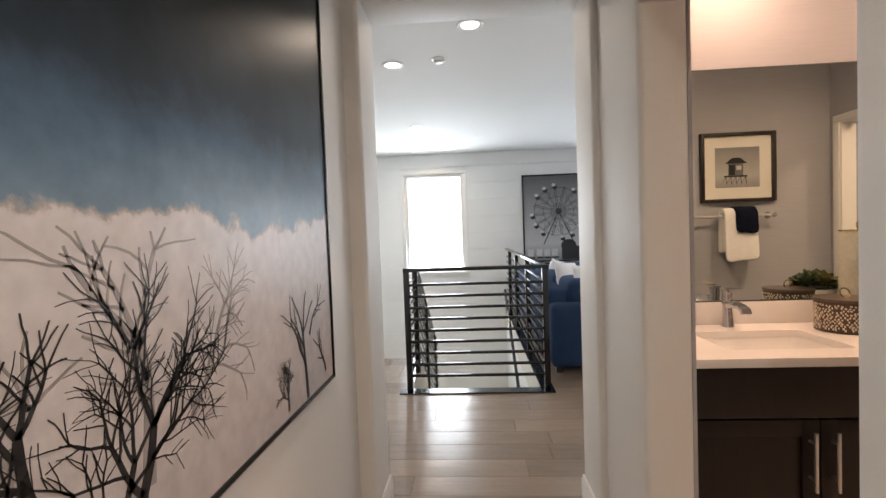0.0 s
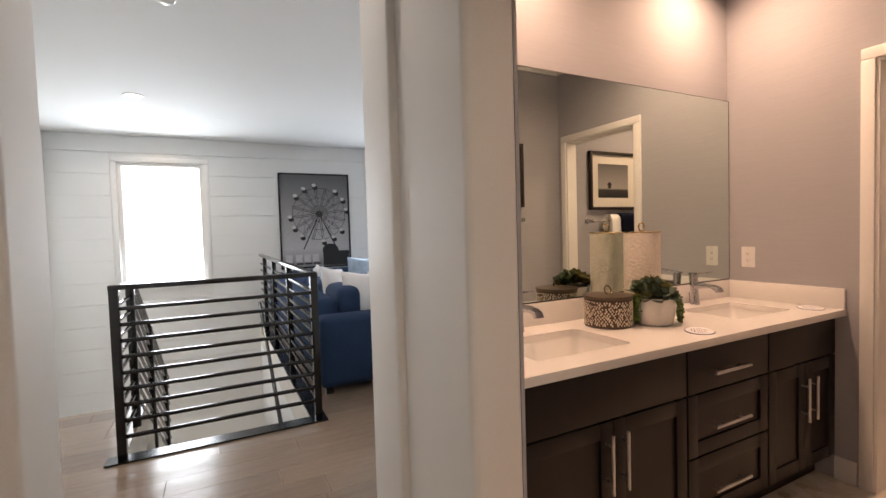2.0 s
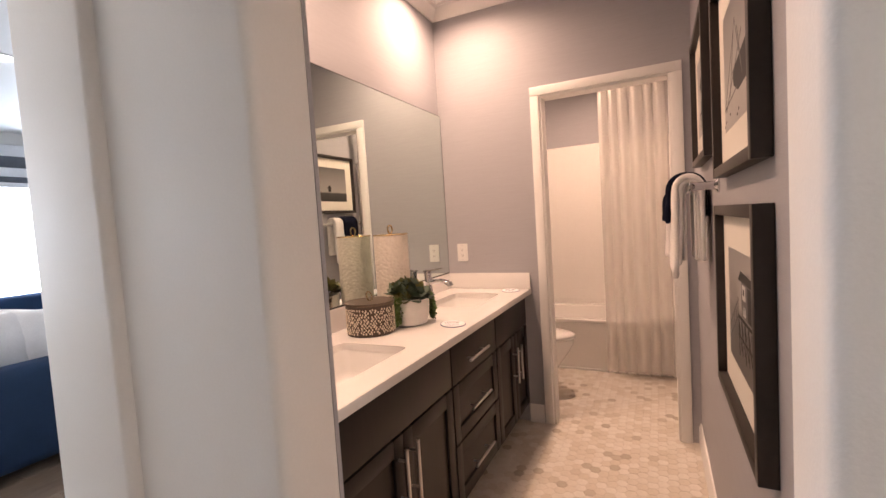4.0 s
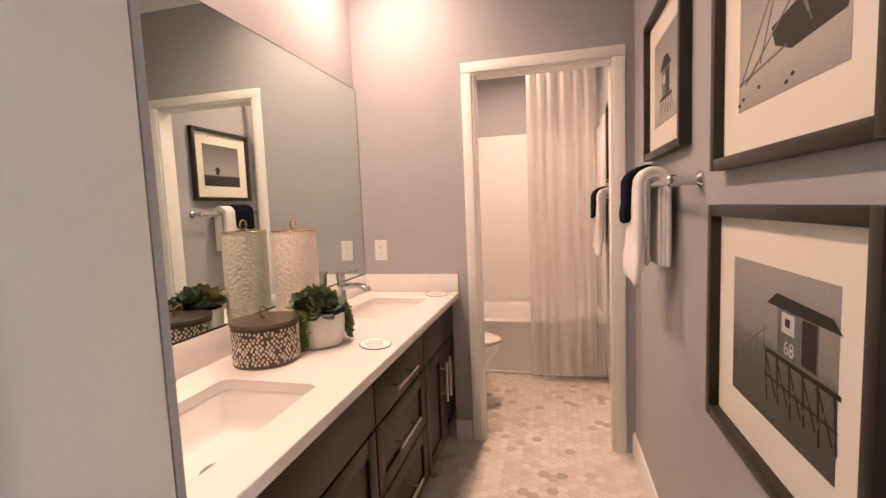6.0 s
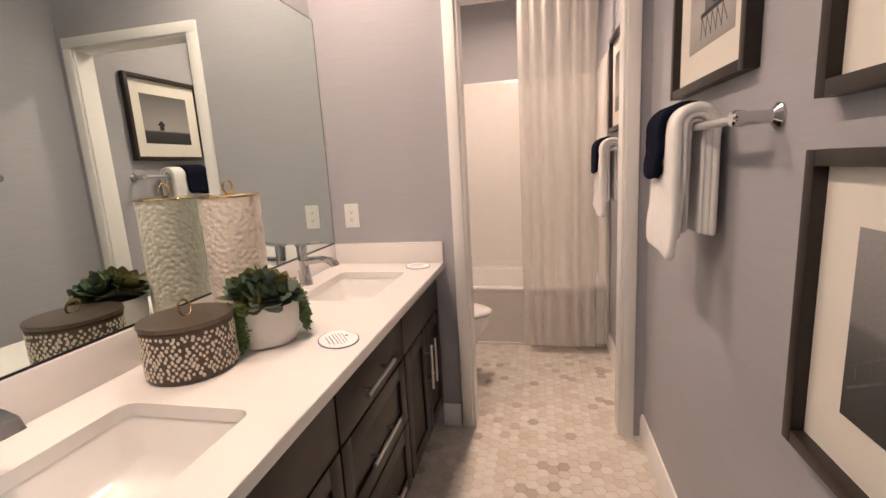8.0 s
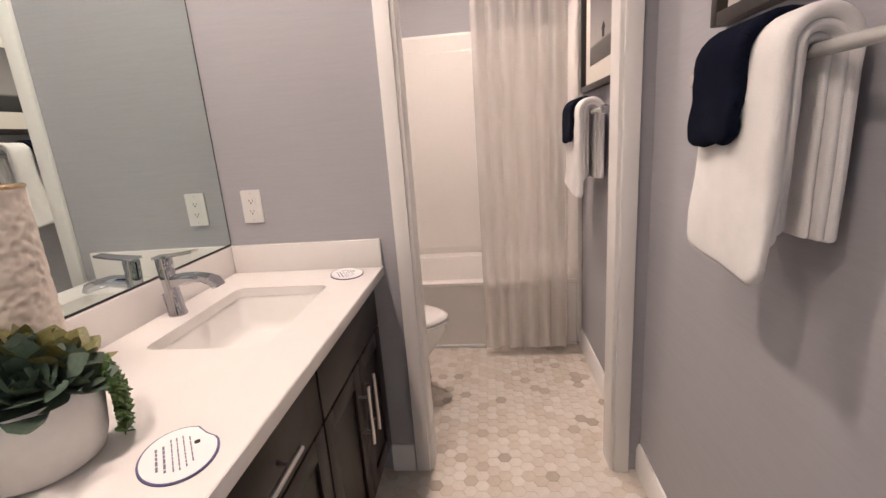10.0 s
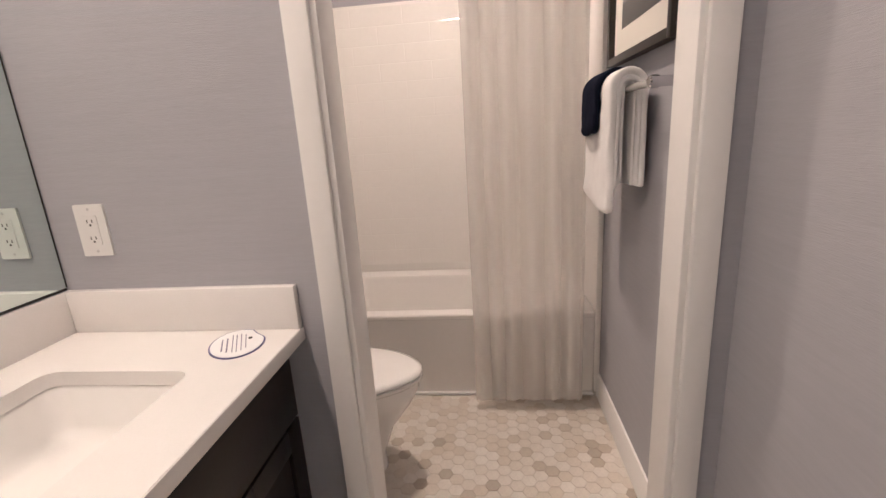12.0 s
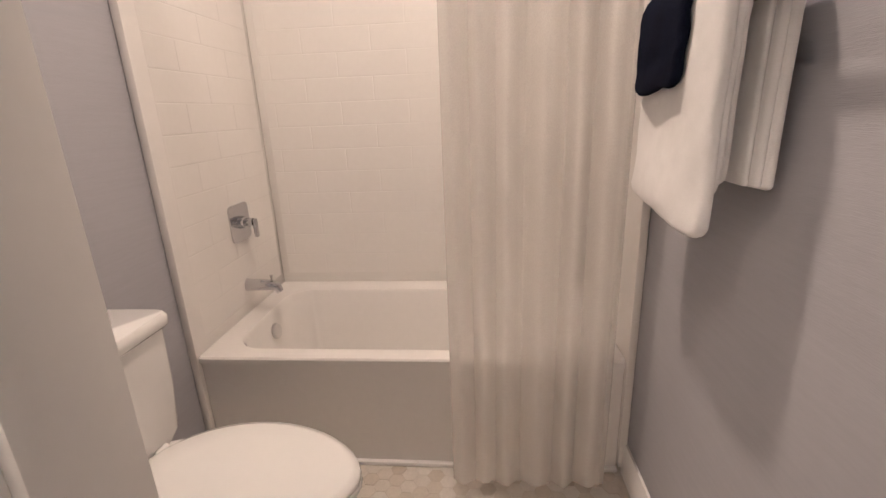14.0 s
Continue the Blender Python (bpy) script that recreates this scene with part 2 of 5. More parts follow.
def thing(name, loc, label, category, group="", kind=""):
    ob = new(name)
    ob.empty_display_size = 0.05
    ob.matrix_basis = loc if isinstance(loc, Matrix) else Matrix.Translation(loc)
    return tagged(ob, label, category, group, kind)


def structure(name, bm, material, label, category, smooth=35):
    return tagged(new(name, mesh_of(name, bm, material, smooth)), label, category, kind="structure")


# ---- walls, floors, ceilings ----
def wall_x(bm, x0, x1, y0, y1, z0, z1, holes=()):
    """A wall across y between x0 and x1 thick, with holes (y0, y1, z0, z1) through it."""
    cut = sorted(holes)
    y = y0
    for a, b, c, d in cut:
        bx(bm, x0, x1, y, a, z0, z1)
        if c > z0:
            bx(bm, x0, x1, a, b, z0, c)
        if d < z1:
            bx(bm, x0, x1, a, b, d, z1)
        y = b
    bx(bm, x0, x1, y, y1, z0, z1)
    return bm


def wall_y(bm, y0, y1, x0, x1, z0, z1, holes=()):
    x = x0
    for a, b, c, d in sorted(holes):
        bx(bm, x, a, y0, y1, z0, z1)
        if c > z0:
            bx(bm, a, b, y0, y1, z0, c)
        if d < z1:
            bx(bm, a, b, y0, y1, d, z1)
        x = b
    bx(bm, x, x1, y0, y1, z0, z1)
    return bm


def soft_outline(pts, n=5):
    """Rounds the corners of an outline given as (x, y, radius)."""
    out = []
    for i, (x, y, r) in enumerate(pts):
        if r <= 0:
            out.append((x, y))
            continue
        p, a, b = Vector((x, y)), Vector(pts[i - 1][:2]), Vector(pts[(i + 1) % len(pts)][:2])
        u, w = (a - p).normalized(), (b - p).normalized()
        c = p + (u + w) * r
        for k in range(n + 1):
            ang = math.pi / 2 * k / n
            out.append(tuple(c - w * r * math.cos(ang) - u * r * math.sin(ang)))
    return out


R = 0.022
structure("wall_hall_left", prism(bmesh.new(), soft_outline([(-0.685, -1.6, 0), (HALL_L, -1.6, 0), (HALL_L, OPEN_Y0, 0), (OPEN_L, OPEN_Y0, R), (OPEN_L, OPEN_Y1, R), (-0.685, OPEN_Y1, 0)]), -0.02, CEIL), PAINT, "off-white painted hall wall with rounded corners", "wall")
structure("wall_hall_right", prism(bmesh.new(), soft_outline([(HALL_R, JAMB_N, R), (WX, JAMB_N, 0.006), (WX, OPEN_Y1, 0), (OPEN_R, OPEN_Y1, R), (OPEN_R, OPEN_Y0, R), (HALL_R, OPEN_Y0, 0)]), -0.02, CEIL), PAINT, "off-white painted wall between bathroom door and loft", "wall")
structure("wall_hall_door", prism(bmesh.new(), soft_outline([(HALL_R, -1.6, 0), (WX, -1.6, 0), (WX, JAMB_S, 0.006), (HALL_R, JAMB_S, R)]), -0.02, CEIL), PAINT, "off-white painted hall wall beside the bathroom door", "wall")
structure("wall_over_bathroom_door", box(HALL_R, WX, JAMB_S - 0.01, JAMB_N + 0.01, DOOR_H, CEIL - 0.003, bevel=0.012), PAINT, "off-white painted wall above the bathroom opening", "wall")
structure("wall_over_loft_opening", box(OPEN_L - 0.01, OPEN_R + 0.01, OPEN_Y0, OPEN_Y1, OPEN_H, CEIL - 0.003, bevel=0.012), PAINT, "off-white painted wall above the loft opening", "wall")
structure("wall_hall_end", box(-0.685, WX, -1.72, -1.6, -0.02, CEIL), PAINT, "off-white painted wall closing the hall", "wall")
structure("wall_loft_south", box(-2.07, -0.685, OPEN_Y0, OPEN_Y1, -2.9, CEIL), PAINT, "off-white painted loft wall", "wall")
structure("wall_loft_west", box(-2.07, -1.95, OPEN_Y1, BACK, -2.9, CEIL), PAINT, "off-white painted wall beside the stairs", "wall")
structure("wall_loft_east", box(4.60, 4.72, OPEN_Y1, BACK, -2.9, CEIL), PAINT, "off-white painted loft wall", "wall")
WINDOWS = [(-1.20, -0.17, 0.67, 2.38), (2.30, 3.60, 0.64, 2.45)]
back_wall = structure("wall_loft_back", wall_y(bmesh.new(), BACK + 0.018, BACK + 0.15, -2.07, 4.72, -2.9, CEIL, WINDOWS), PAINT, "white wall clad with horizontal boards", "wall")
structure("wall_bathroom_north", box(WX, 4.72, NORTH + 0.012, OPEN_Y1, -0.02, CEIL), PAINT, "off-white loft side of the bathroom wall", "wall")
structure("wallpaper_north", box(WX, TUB_X, NORTH, NORTH + 0.0115, -0.02, CEIL), PAPER, "grey linen-textured wallpaper", "wall")
structure("wallpaper_west", box(WX + 0.0005, BATH_W, JAMB_N + 0.001, NORTH - 0.001, -0.02, CEIL - 0.001), PAPER, "grey linen-textured wallpaper", "wall")
structure("wallpaper_over_door", box(WX + 0.0005, BATH_W, SOUTH, JAMB_N, DOOR_H + 0.004, CEIL - 0.002), PAPER, "grey linen-textured wallpaper", "wall")
WCO = (0.824, 1.540, 2.047)
structure("wall_bathroom_east", wall_x(bmesh.new(), EAST, WC_W, SOUTH, NORTH, -0.02, CEIL, [(WCO[0], WCO[1], -0.02, WCO[2])]), PAPER, "grey linen-papered wall with an opening", "wall")
structure("wall_bathroom_south", box(WX, 4.72, SOUTH - 0.12, SOUTH, -0.02, CEIL), PAPER, "grey linen-papered wall hung with frames", "wall")
structure("wall_tub_end", box(WC_E, 4.72, SOUTH, NORTH + 0.012, -0.02, CEIL), PAPER, "grey wall behind the bathtub", "wall")

structure("ceiling_hall", box(-0.685, WX, -1.72, OPEN_Y1, CEIL, CEIL + 0.12), CEILING, "white painted hall ceiling", "ceiling")
structure("ceiling_bathroom", box(WX, 4.72, SOUTH - 0.12, OPEN_Y1, CEIL, CEIL + 0.12), CEILING, "white painted bathroom ceiling", "ceiling")
structure("ceiling_loft", box(-2.07, 4.72, OPEN_Y1, BACK + 0.15, CEIL, CEIL + 0.12), CEILING, "white painted loft ceiling", "ceiling")

VOID_Y, VOID_L, VOID_R, STAIR_Y = 3.86, -0.60, 0.50, 4.85
floor = tagged(new("floor"), "grey-brown oak plank floor", "floor", kind="structure")
sub = bmesh.new()
bx(sub, -0.685, WX, -1.72, OPEN_Y1, -0.3, -0.014)
bx(sub, -2.07, 4.72, OPEN_Y1, VOID_Y, -0.3, -0.014)
bx(sub, -2.07, VOID_L, VOID_Y, STAIR_Y, -0.3, -0.014)
bx(sub, VOID_R, 4.72, VOID_Y, BACK + 0.1, -0.3, -0.014)
part("subfloor", sub, GROUT, floor)
structure("floor_lower", box(-2.07, 4.72, 2.2, BACK + 0.1, -2.95, -2.8), OAK, "wooden floor at the foot of the stairs", "floor")
structure("wall_stairwell_front", box(VOID_L, 0.56, VOID_Y - 0.1, VOID_Y, -2.8, -0.3), PAINT, "white wall under the landing", "wall")
structure("wall_stairwell_side", box(VOID_R, VOID_R + 0.1, VOID_Y, BACK + 0.01, -2.8, -0.3), PAINT, "white wall under the loft floor", "wall")

floor_bath = tagged(new("floor_bathroom"), "pale marble mosaic floor", "floor", kind="structure")
part("mortar_bed", box(WX, 4.72, SOUTH - 0.1, NORTH + 0.05, -0.16, -0.0022), GROUT, floor_bath)
part("threshold", box(HALL_R + 0.01, WX + 0.018, JAMB_S + 0.002, JAMB_N - 0.002, -0.16, 0.002, bevel=0.003), OAK, floor_bath)


# ---- baseboards, casings, crown ----
def base_run(name, x0, y0, x1, y1, nx, ny, h=0.115):
    """A baseboard from one point to another, standing out along (nx, ny)."""
    bm, prof = bmesh.new(), [(0, 0), (0.015, 0), (0.015, h - 0.02), (0.011, h - 0.012), (0.008, h), (0, h)]
    rings = [[(x + nx * d, y + ny * d, z) for d, z in prof] for x, y in ((x0, y0), (x1, y1))]
    loft(bm, rings)
    return structure(name, bm, TRIM, "white painted baseboard", "baseboard")


for x0, y0, x1, y1, nx, ny in (
    (BATH_W, SOUTH, EAST, SOUTH, 0, 1), (WC_W, SOUTH, TUB_X, SOUTH, 0, 1), (EAST, 1.60, EAST, 1.69, -1, 0), (WC_W, 1.60, WC_W, NORTH, 1, 0),
    (WC_W + 0.016, NORTH, TUB_X, NORTH, 0, -1), (HALL_L, -1.6, HALL_L, OPEN_Y0, 1, 0), (HALL_L, OPEN_Y0, OPEN_L + 0.012, OPEN_Y0, 0, -1),
    (OPEN_L, OPEN_Y0 + 0.006, OPEN_L, OPEN_Y1 - 0.006, 1, 0), (HALL_R, JAMB_N + 0.02, HALL_R, OPEN_Y0, -1, 0), (OPEN_R - 0.012, OPEN_Y0, HALL_R, OPEN_Y0, 0, -1),
    (OPEN_R, OPEN_Y0 + 0.006, OPEN_R, OPEN_Y1 - 0.006, -1, 0), (HALL_R, -1.6, HALL_R, JAMB_S - 0.02, -1, 0), (-1.95, OPEN_Y1, OPEN_L - 0.02, OPEN_Y1, 0, 1),
    (OPEN_R + 0.02, OPEN_Y1, 4.6, OPEN_Y1, 0, 1), (-1.95, OPEN_Y1, -1.95, STAIR_Y, 1, 0),
):
    base_run("baseboard", x0, y0, x1, y1, nx, ny)


def casing(x, out):
    """Flat trim round the toilet room's opening, on one face of its wall."""
    bm = bmesh.new()
    a, b, h = WCO
    w, d = 0.053, (0.018 if out < 0 else 0.012) * out
    xs = sorted((x, x + d))
    bx(bm, *xs, a - w, a - 0.0, 0, h, bevel=0.003)
    bx(bm, *xs, b + 0.0, b + w, 0, h, bevel=0.003)
    bx(bm, *xs, a - w, b + w, h + 0.0005, h + w, bevel=0.003)
    return structure("door_trim", bm, TRIM, "white painted flat door casing", "trim")


casing(EAST, -1)
casing(WC_W, 1)
lining = bmesh.new()
bx(lining, EAST - 0.006, WC_W + 0.006, WCO[0] - 0.001, WCO[0] + 0.014, 0, WCO[2], bevel=0.002)
bx(lining, EAST - 0.006, WC_W + 0.006, WCO[1] - 0.014, WCO[1] + 0.001, 0, WCO[2], bevel=0.002)
bx(lining, EAST - 0.006, WC_W + 0.006, WCO[0] + 0.0145, WCO[1] - 0.0145, WCO[2] - 0.014, WCO[2] + 0.001, bevel=0.002)
structure("door_lining", lining, TRIM, "white painted door lining", "trim")


def crown_ring(x0, x1, y0, y1):
    bm = bmesh.new()
    prof = [(0, 0.085), (0.012, 0.085), (0.016, 0.070), (0.035, 0.050), (0.050, 0.022), (0.066, 0.016), (0.070, 0.0), (0, 0.0)]
    rings = []
    for d, dz in prof:
        rings.append([(x0 + d, y0 + d, CEIL - dz), (x1 - d, y0 + d, CEIL - dz), (x1 - d, y1 - d, CEIL - dz), (x0 + d, y1 - d, CEIL - dz)])
    loft(bm, rings, caps=False)
    return structure("crown_moulding", bm, TRIM, "white crown moulding", "trim")


crown_ring(BATH_W, EAST, SOUTH, NORTH)

# boards on the loft's back wall
for k in range(14):
    z0 = -0.98 + k * 0.29
    z1 = min(z0 + 0.286, CEIL - 0.002)
    spans, x = [], -1.95
    for a, b, c, d in WINDOWS:
        if z1 > c - 0.06 and z0 < d + 0.06:
            spans.append((x, a - 0.07))
            x = b + 0.07
    spans.append((x, 4.60))
    for a, b in spans:
        if z1 - z0 > 0.02:
            part("board", box(a, b, BACK, BACK + 0.0175, z0, z1, bevel=0.002, seg=1), SHIPLAP, back_wall)


def window(name, x0, x1, z0, z1):
    w = thing(name, (0, 0, 0), "white-framed loft window full of bright daylight", "window", kind="structure")
    fr = bmesh.new()
    for a, b, c, d in ((x0, x0 + 0.05, z0, z1), (x1 - 0.05, x1, z0, z1), (x0 + 0.0505, x1 - 0.0505, z0, z0 + 0.05), (x0 + 0.0505, x1 - 0.0505, z1 - 0.05, z1)):
        bx(fr, a, b, BACK + 0.05, BACK + 0.11, c, d, bevel=0.004)
    part("window_frame", fr, TRIM, w)
    tr = bmesh.new()
    for a, b, c, d in ((x0 - 0.065, x0, z0, z1), (x1, x1 + 0.065, z0, z1), (x0 - 0.065, x1 + 0.065, z1 + 0.0005, z1 + 0.065), (x0 - 0.065, x1 + 0.065, z0 - 0.07, z0 - 0.0305)):
        bx(tr, a, b, BACK - 0.004, BACK + 0.0195, c, d, bevel=0.003)
    part("window_trim", tr, TRIM, w)
    part("window_sill", box(x0 - 0.08, x1 + 0.08, BACK - 0.03, BACK + 0.05, z0 - 0.03, z0 - 0.0005, bevel=0.004), TRIM, w)
    pane = part("pane", box(x0 + 0.051, x1 - 0.051, BACK + 0.075, BACK + 0.081, z0 + 0.051, z1 - 0.051), GLASS, w)
    pane.visible_shadow = False
    return w


window("window_1", *WINDOWS[0])
window("window_2", *WINDOWS[1])
tagged(new("backdrop", mesh_of("backdrop", box(-9, 12, 16, 16.02, -3, 12), DAY)), "bright hazy white sky outside the windows", "sky", kind="structure")
tagged(new("ground", mesh_of("ground", box(-400, 400, -400, 400, -3.4, -3.3), GROUT)), "pale ground outside the house", "ground", kind="structure")


# ---- ceiling fixtures ----
def downlight(x, y, warm):
    t = thing("recessed_downlight", (x, y, CEIL), "lit round recessed downlight with white ring", "ceiling light", "recessed downlights")
    part("trim_ring", lathe(bmesh.new(), [(0.060, 0.0), (0.092, 0.0), (0.092, -0.004), (0.086, -0.009), (0.064, -0.009), (0.060, -0.004), (0.060, 0.0)], 36), PLASTIC, t)
    part("diffuser", lathe(bmesh.new(), [(0, -0.003), (0.0605, -0.003), (0.0605, 0.0), (0, 0.0)], 36), LED_WARM if warm else LED, t, "glowing frosted lens")


for x, y, watts, colour in DOWNLIGHTS:
    downlight(x, y, colour is WARM)
smoke = thing("smoke_detector", (-0.256, 3.721, CEIL), "small round white ceiling smoke detector", "smoke detector")
part("base", lathe(bmesh.new(), [(0, 0), (0.055, 0), (0.055, -0.010), (0.0, -0.010)], 30), PLASTIC, smoke)
part("cover", lathe(bmesh.new(), [(0, -0.028), (0.030, -0.027), (0.044, -0.020), (0.046, -0.0102), (0, -0.0102)], 30), PLASTIC, smoke)
head_ = thing("sprinkler_cover", (0.05, 6.6, CEIL), "small flat white sprinkler cover plate", "sprinkler")
part("plate", lathe(bmesh.new(), [(0, 0), (0.040, 0), (0.040, -0.003), (0, -0.005)], 28), PLASTIC, head_)


# ---- stair guard and stairs ----
RAIL = 1.05
guard = thing("stair_guard", (0, 0, 0), "black steel guard railing with horizontal bars round stairwell", "railing")
GL, GR, GY = -0.60, 0.547, 3.804


def post(x, y, z0=0.012, z1=RAIL - 0.03, w=0.024):
    return part("post", box(x - w, x + w, y - w, y + w, z0, z1, bevel=0.003), IRON, guard)


for y in (GY, 5.0, 6.2, 7.3):
    post(GR, y)
post(GL, GY)
part("top_rail", box(GL - 0.026, GR + 0.026, GY - 0.026, GY + 0.026, RAIL - 0.03, RAIL, bevel=0.003), IRON, guard)
part("top_rail", box(GR - 0.026, GR + 0.026, GY + 0.0265, 7.9, RAIL - 0.03, RAIL, bevel=0.003), IRON, guard)
for k in range(9):
    z = 0.14 + k * 0.096
    part("bar", box(GL + 0.0245, GR - 0.0245, GY - 0.011, GY + 0.011, z - 0.011, z + 0.011, bevel=0.002), IRON, guard)
    part("bar", box(GR - 0.011, GR + 0.011, GY + 0.0245, 7.9, z - 0.011, z + 0.011, bevel=0.002), IRON, guard)
part("base_plate", prism(bmesh.new(), [(GL - 0.085, GY - 0.06), (GR + 0.055, GY - 0.06), (GR + 0.055, GY + 0.054), (GL - 0.085, GY + 0.054)], 0.001, 0.012), IRON, guard)
part("base_plate", box(GR - 0.05, GR + 0.055, GY + 0.0545, 7.9, 0.001, 0.012), IRON, guard)
SLOPE = 0.64
for y in (GY + 0.55, 5.2, 6.2):
    dz = max(0.0, (y - 4.5) * SLOPE)
    post(GL, y, -dz - 0.25 * (y > STAIR_Y), RAIL - 0.04 - dz)
for k in range(10):
    z = 0.14 + k * 0.0975
    part("bar", tube(bmesh.new(), [(GL, GY + 0.02, z), (GL, 4.5, z), (GL, 6.5, z - 2.0 * SLOPE)], 0.012 if k < 9 else 0.018, 6), IRON, guard)

stairs = tagged(new("stairs"), "carpeted stairs going down beside a white wall", "stairs", kind="structure")
for k in range(8):
    part("step", box(-1.95, VOID_L, STAIR_Y + k * 0.27, STAIR_Y + (k + 1) * 0.27 + 0.02, -0.18 * (k + 1) - 0.19, -0.18 * (k + 1), bevel=0.01), MAT_BOARD, stairs)
part("landing", box(-1.95, VOID_R, STAIR_Y + 2.165, BACK, -1.83, -1.63), MAT_BOARD, stairs)
for k in range(6):
    part("step", box(VOID_L + 0.1, VOID_R, STAIR_Y + 2.16 - (k + 1) * 0.27, STAIR_Y + 2.16 - k * 0.27 + 0.02, -1.83 - 0.18 * (k + 1), -1.64 - 0.18 * (k + 1), bevel=0.01), MAT_BOARD, stairs)
part("wall_stringer", prism(bmesh.new(), [(VOID_L + 0.0, STAIR_Y), (VOID_L + 0.1, STAIR_Y), (VOID_L + 0.1, STAIR_Y + 2.16), (VOID_L, STAIR_Y + 2.16)], -2.8, -1.64), PAINT, stairs)
hr = thing("stair_handrail", (0, 0, 0), "black steel handrail on the stairwell wall", "handrail")
part("rail", tube(bmesh.new(), [(VOID_R - 0.07, 4.25, -0.95), (VOID_R - 0.07, 4.3, -0.88), (VOID_R - 0.07, 6.9, 0.45)], 0.02, 8), IRON, hr)
for y in (4.6, 6.4):
    z = -0.88 + (y - 4.3) * 0.5115
    part("bracket", tube(bmesh.new(), [(VOID_R + 0.0, y, z - 0.06), (VOID_R - 0.07, y, z - 0.05), (VOID_R - 0.07, y, z - 0.01)], 0.008, 6), IRON, hr)


# ---- vanity ----
VAN_X0, FRONT = BATH_W + 0.02, 1.69


def bar_handle(parent, x, z, length, upright):
    """A slim steel bar pull on two studs, standing off a front at y = FRONT."""
    bm = bmesh.new()
    h, y = length / 2, FRONT - 0.032
    ends = [(x, y, z - h), (x, y, z + h)] if upright else [(x - h, y, z), (x + h, y, z)]
    tube(bm, ends, 0.0065, 10)
    for s in (-0.62, 0.62):
        p = (x, z + s * h) if upright else (x + s * h, z)
        tube(bm, [(p[0], FRONT + 0.001, p[1]), (p[0], y, p[1])], 0.0045, 8)
    return part("handle", bm, STEEL, parent, "slim brushed steel bar handle")


def shaker(name, cab, x0, x1, z0, z1, flat=False):
    bm = bmesh.new()
    y0, y1 = FRONT, FRONT + 0.020
    if flat:
        bx(bm, x0, x1, y0, y1, z0, z1, bevel=0.002)
    else:
        w = 0.058
        bx(bm, x0 + w + 0.0002, x1 - w - 0.0002, y0 + 0.010, y1, z0 + w + 0.0002, z1 - w - 0.0002)
        ob = part(name, bm, ESPRESSO, cab)
        for a, b in ((x0, x0 + w), (x1 - w, x1)):
            part("stile", box(a, b, y0, y1, z0, z1, bevel=0.0015), ESPRESSO, ob)
        for a, b in ((z0, z0 + w), (z1 - w, z1)):
            part("rail", box(x0 + w, x1 - w, y0 + 0.0005, y1, a, b, bevel=0.0015), ESPRESSO, ob)
        return ob
    return part(name, bm, ESPRESSO, cab)


def cabinet(x0, x1, label):
    cab = thing("vanity_cabinet", (0, 0, 0), label, "cabinet", "vanity cabinets")
    bm = bmesh.new()
    y0 = FRONT + 0.021
    bx(bm, x0, x0 + 0.018, y0, NORTH - 0.002, 0.10, 0.64)
    bx(bm, x1 - 0.018, x1, y0, NORTH - 0.002, 0.10, 0.64)
    bx(bm, x0 + 0.0005, x1 - 0.0005, y0 - 0.0005, y0 + 0.018, 0.6405, CZ - 0.032)
    bx(bm, x0 + 0.0185, x1 - 0.0185, y0 + 0.019, NORTH - 0.003, 0.10, 0.118)
    part("body", bm, ESPRESSO, cab)
    part("toe_kick", box(x0, x1, FRONT + 0.085, NORTH - 0.003, 0.001, 0.0995), ESPRESSO, cab)
    return cab


G = 0.003
for x0, x1, split in ((VAN_X0, 1.545, 1.148), (2.105, EAST - 0.004, 2.415)):
    c = cabinet(x0, x1, "dark espresso wood sink cabinet with two shaker doors")
    shaker("false_front", c, x0 + G, x1 - G, 0.642, CZ - 0.036, flat=True)
    for a, b, hx in ((x0 + G, split - G / 2, split - 0.037), (split + G / 2, x1 - G, split + 0.037)):
        d = shaker("door", c, a, b, 0.125, 0.634)
        bar_handle(d, hx, 0.47 if x0 > 2 else 0.498, 0.205, True)
c = cabinet(1.549, 2.101, "dark espresso wood cabinet with three drawers")
for z0, z1, flat in ((0.642, CZ - 0.036, True), (0.388, 0.634, False), (0.125, 0.380, False)):
    d = shaker("drawer", c, 1.549 + G, 2.101 - G, z0, z1, flat)
    bar_handle(d, 1.795, (z0 + z1) / 2 - (0.02 if flat else 0.01), 0.235, False)

DRAIN_STEEL = shader("dull_drain_steel", (0.22, 0.21, 0.20), 0.35, 1.0, var=0.1)
SINKS = [(1.108, 1.912, 0.455, 0.305), (2.282, 1.938, 0.440, 0.305)]
top = thing("vanity_counter", (0, 0, 0), "white quartz vanity counter with low backsplash", "counter")
bm = bmesh.new()
cuts = [VAN_X0 - 0.018, SINKS[0][0] - 0.30, SINKS[0][0] + 0.30, SINKS[1][0] - 0.30, SINKS[1][0] + 0.30, EAST - 0.001]
for a, b in ((0, 1), (2, 3), (4, 5)):
    bx(bm, cuts[a], cuts[b], CF, NORTH - 0.001, CZ - 0.03, CZ)
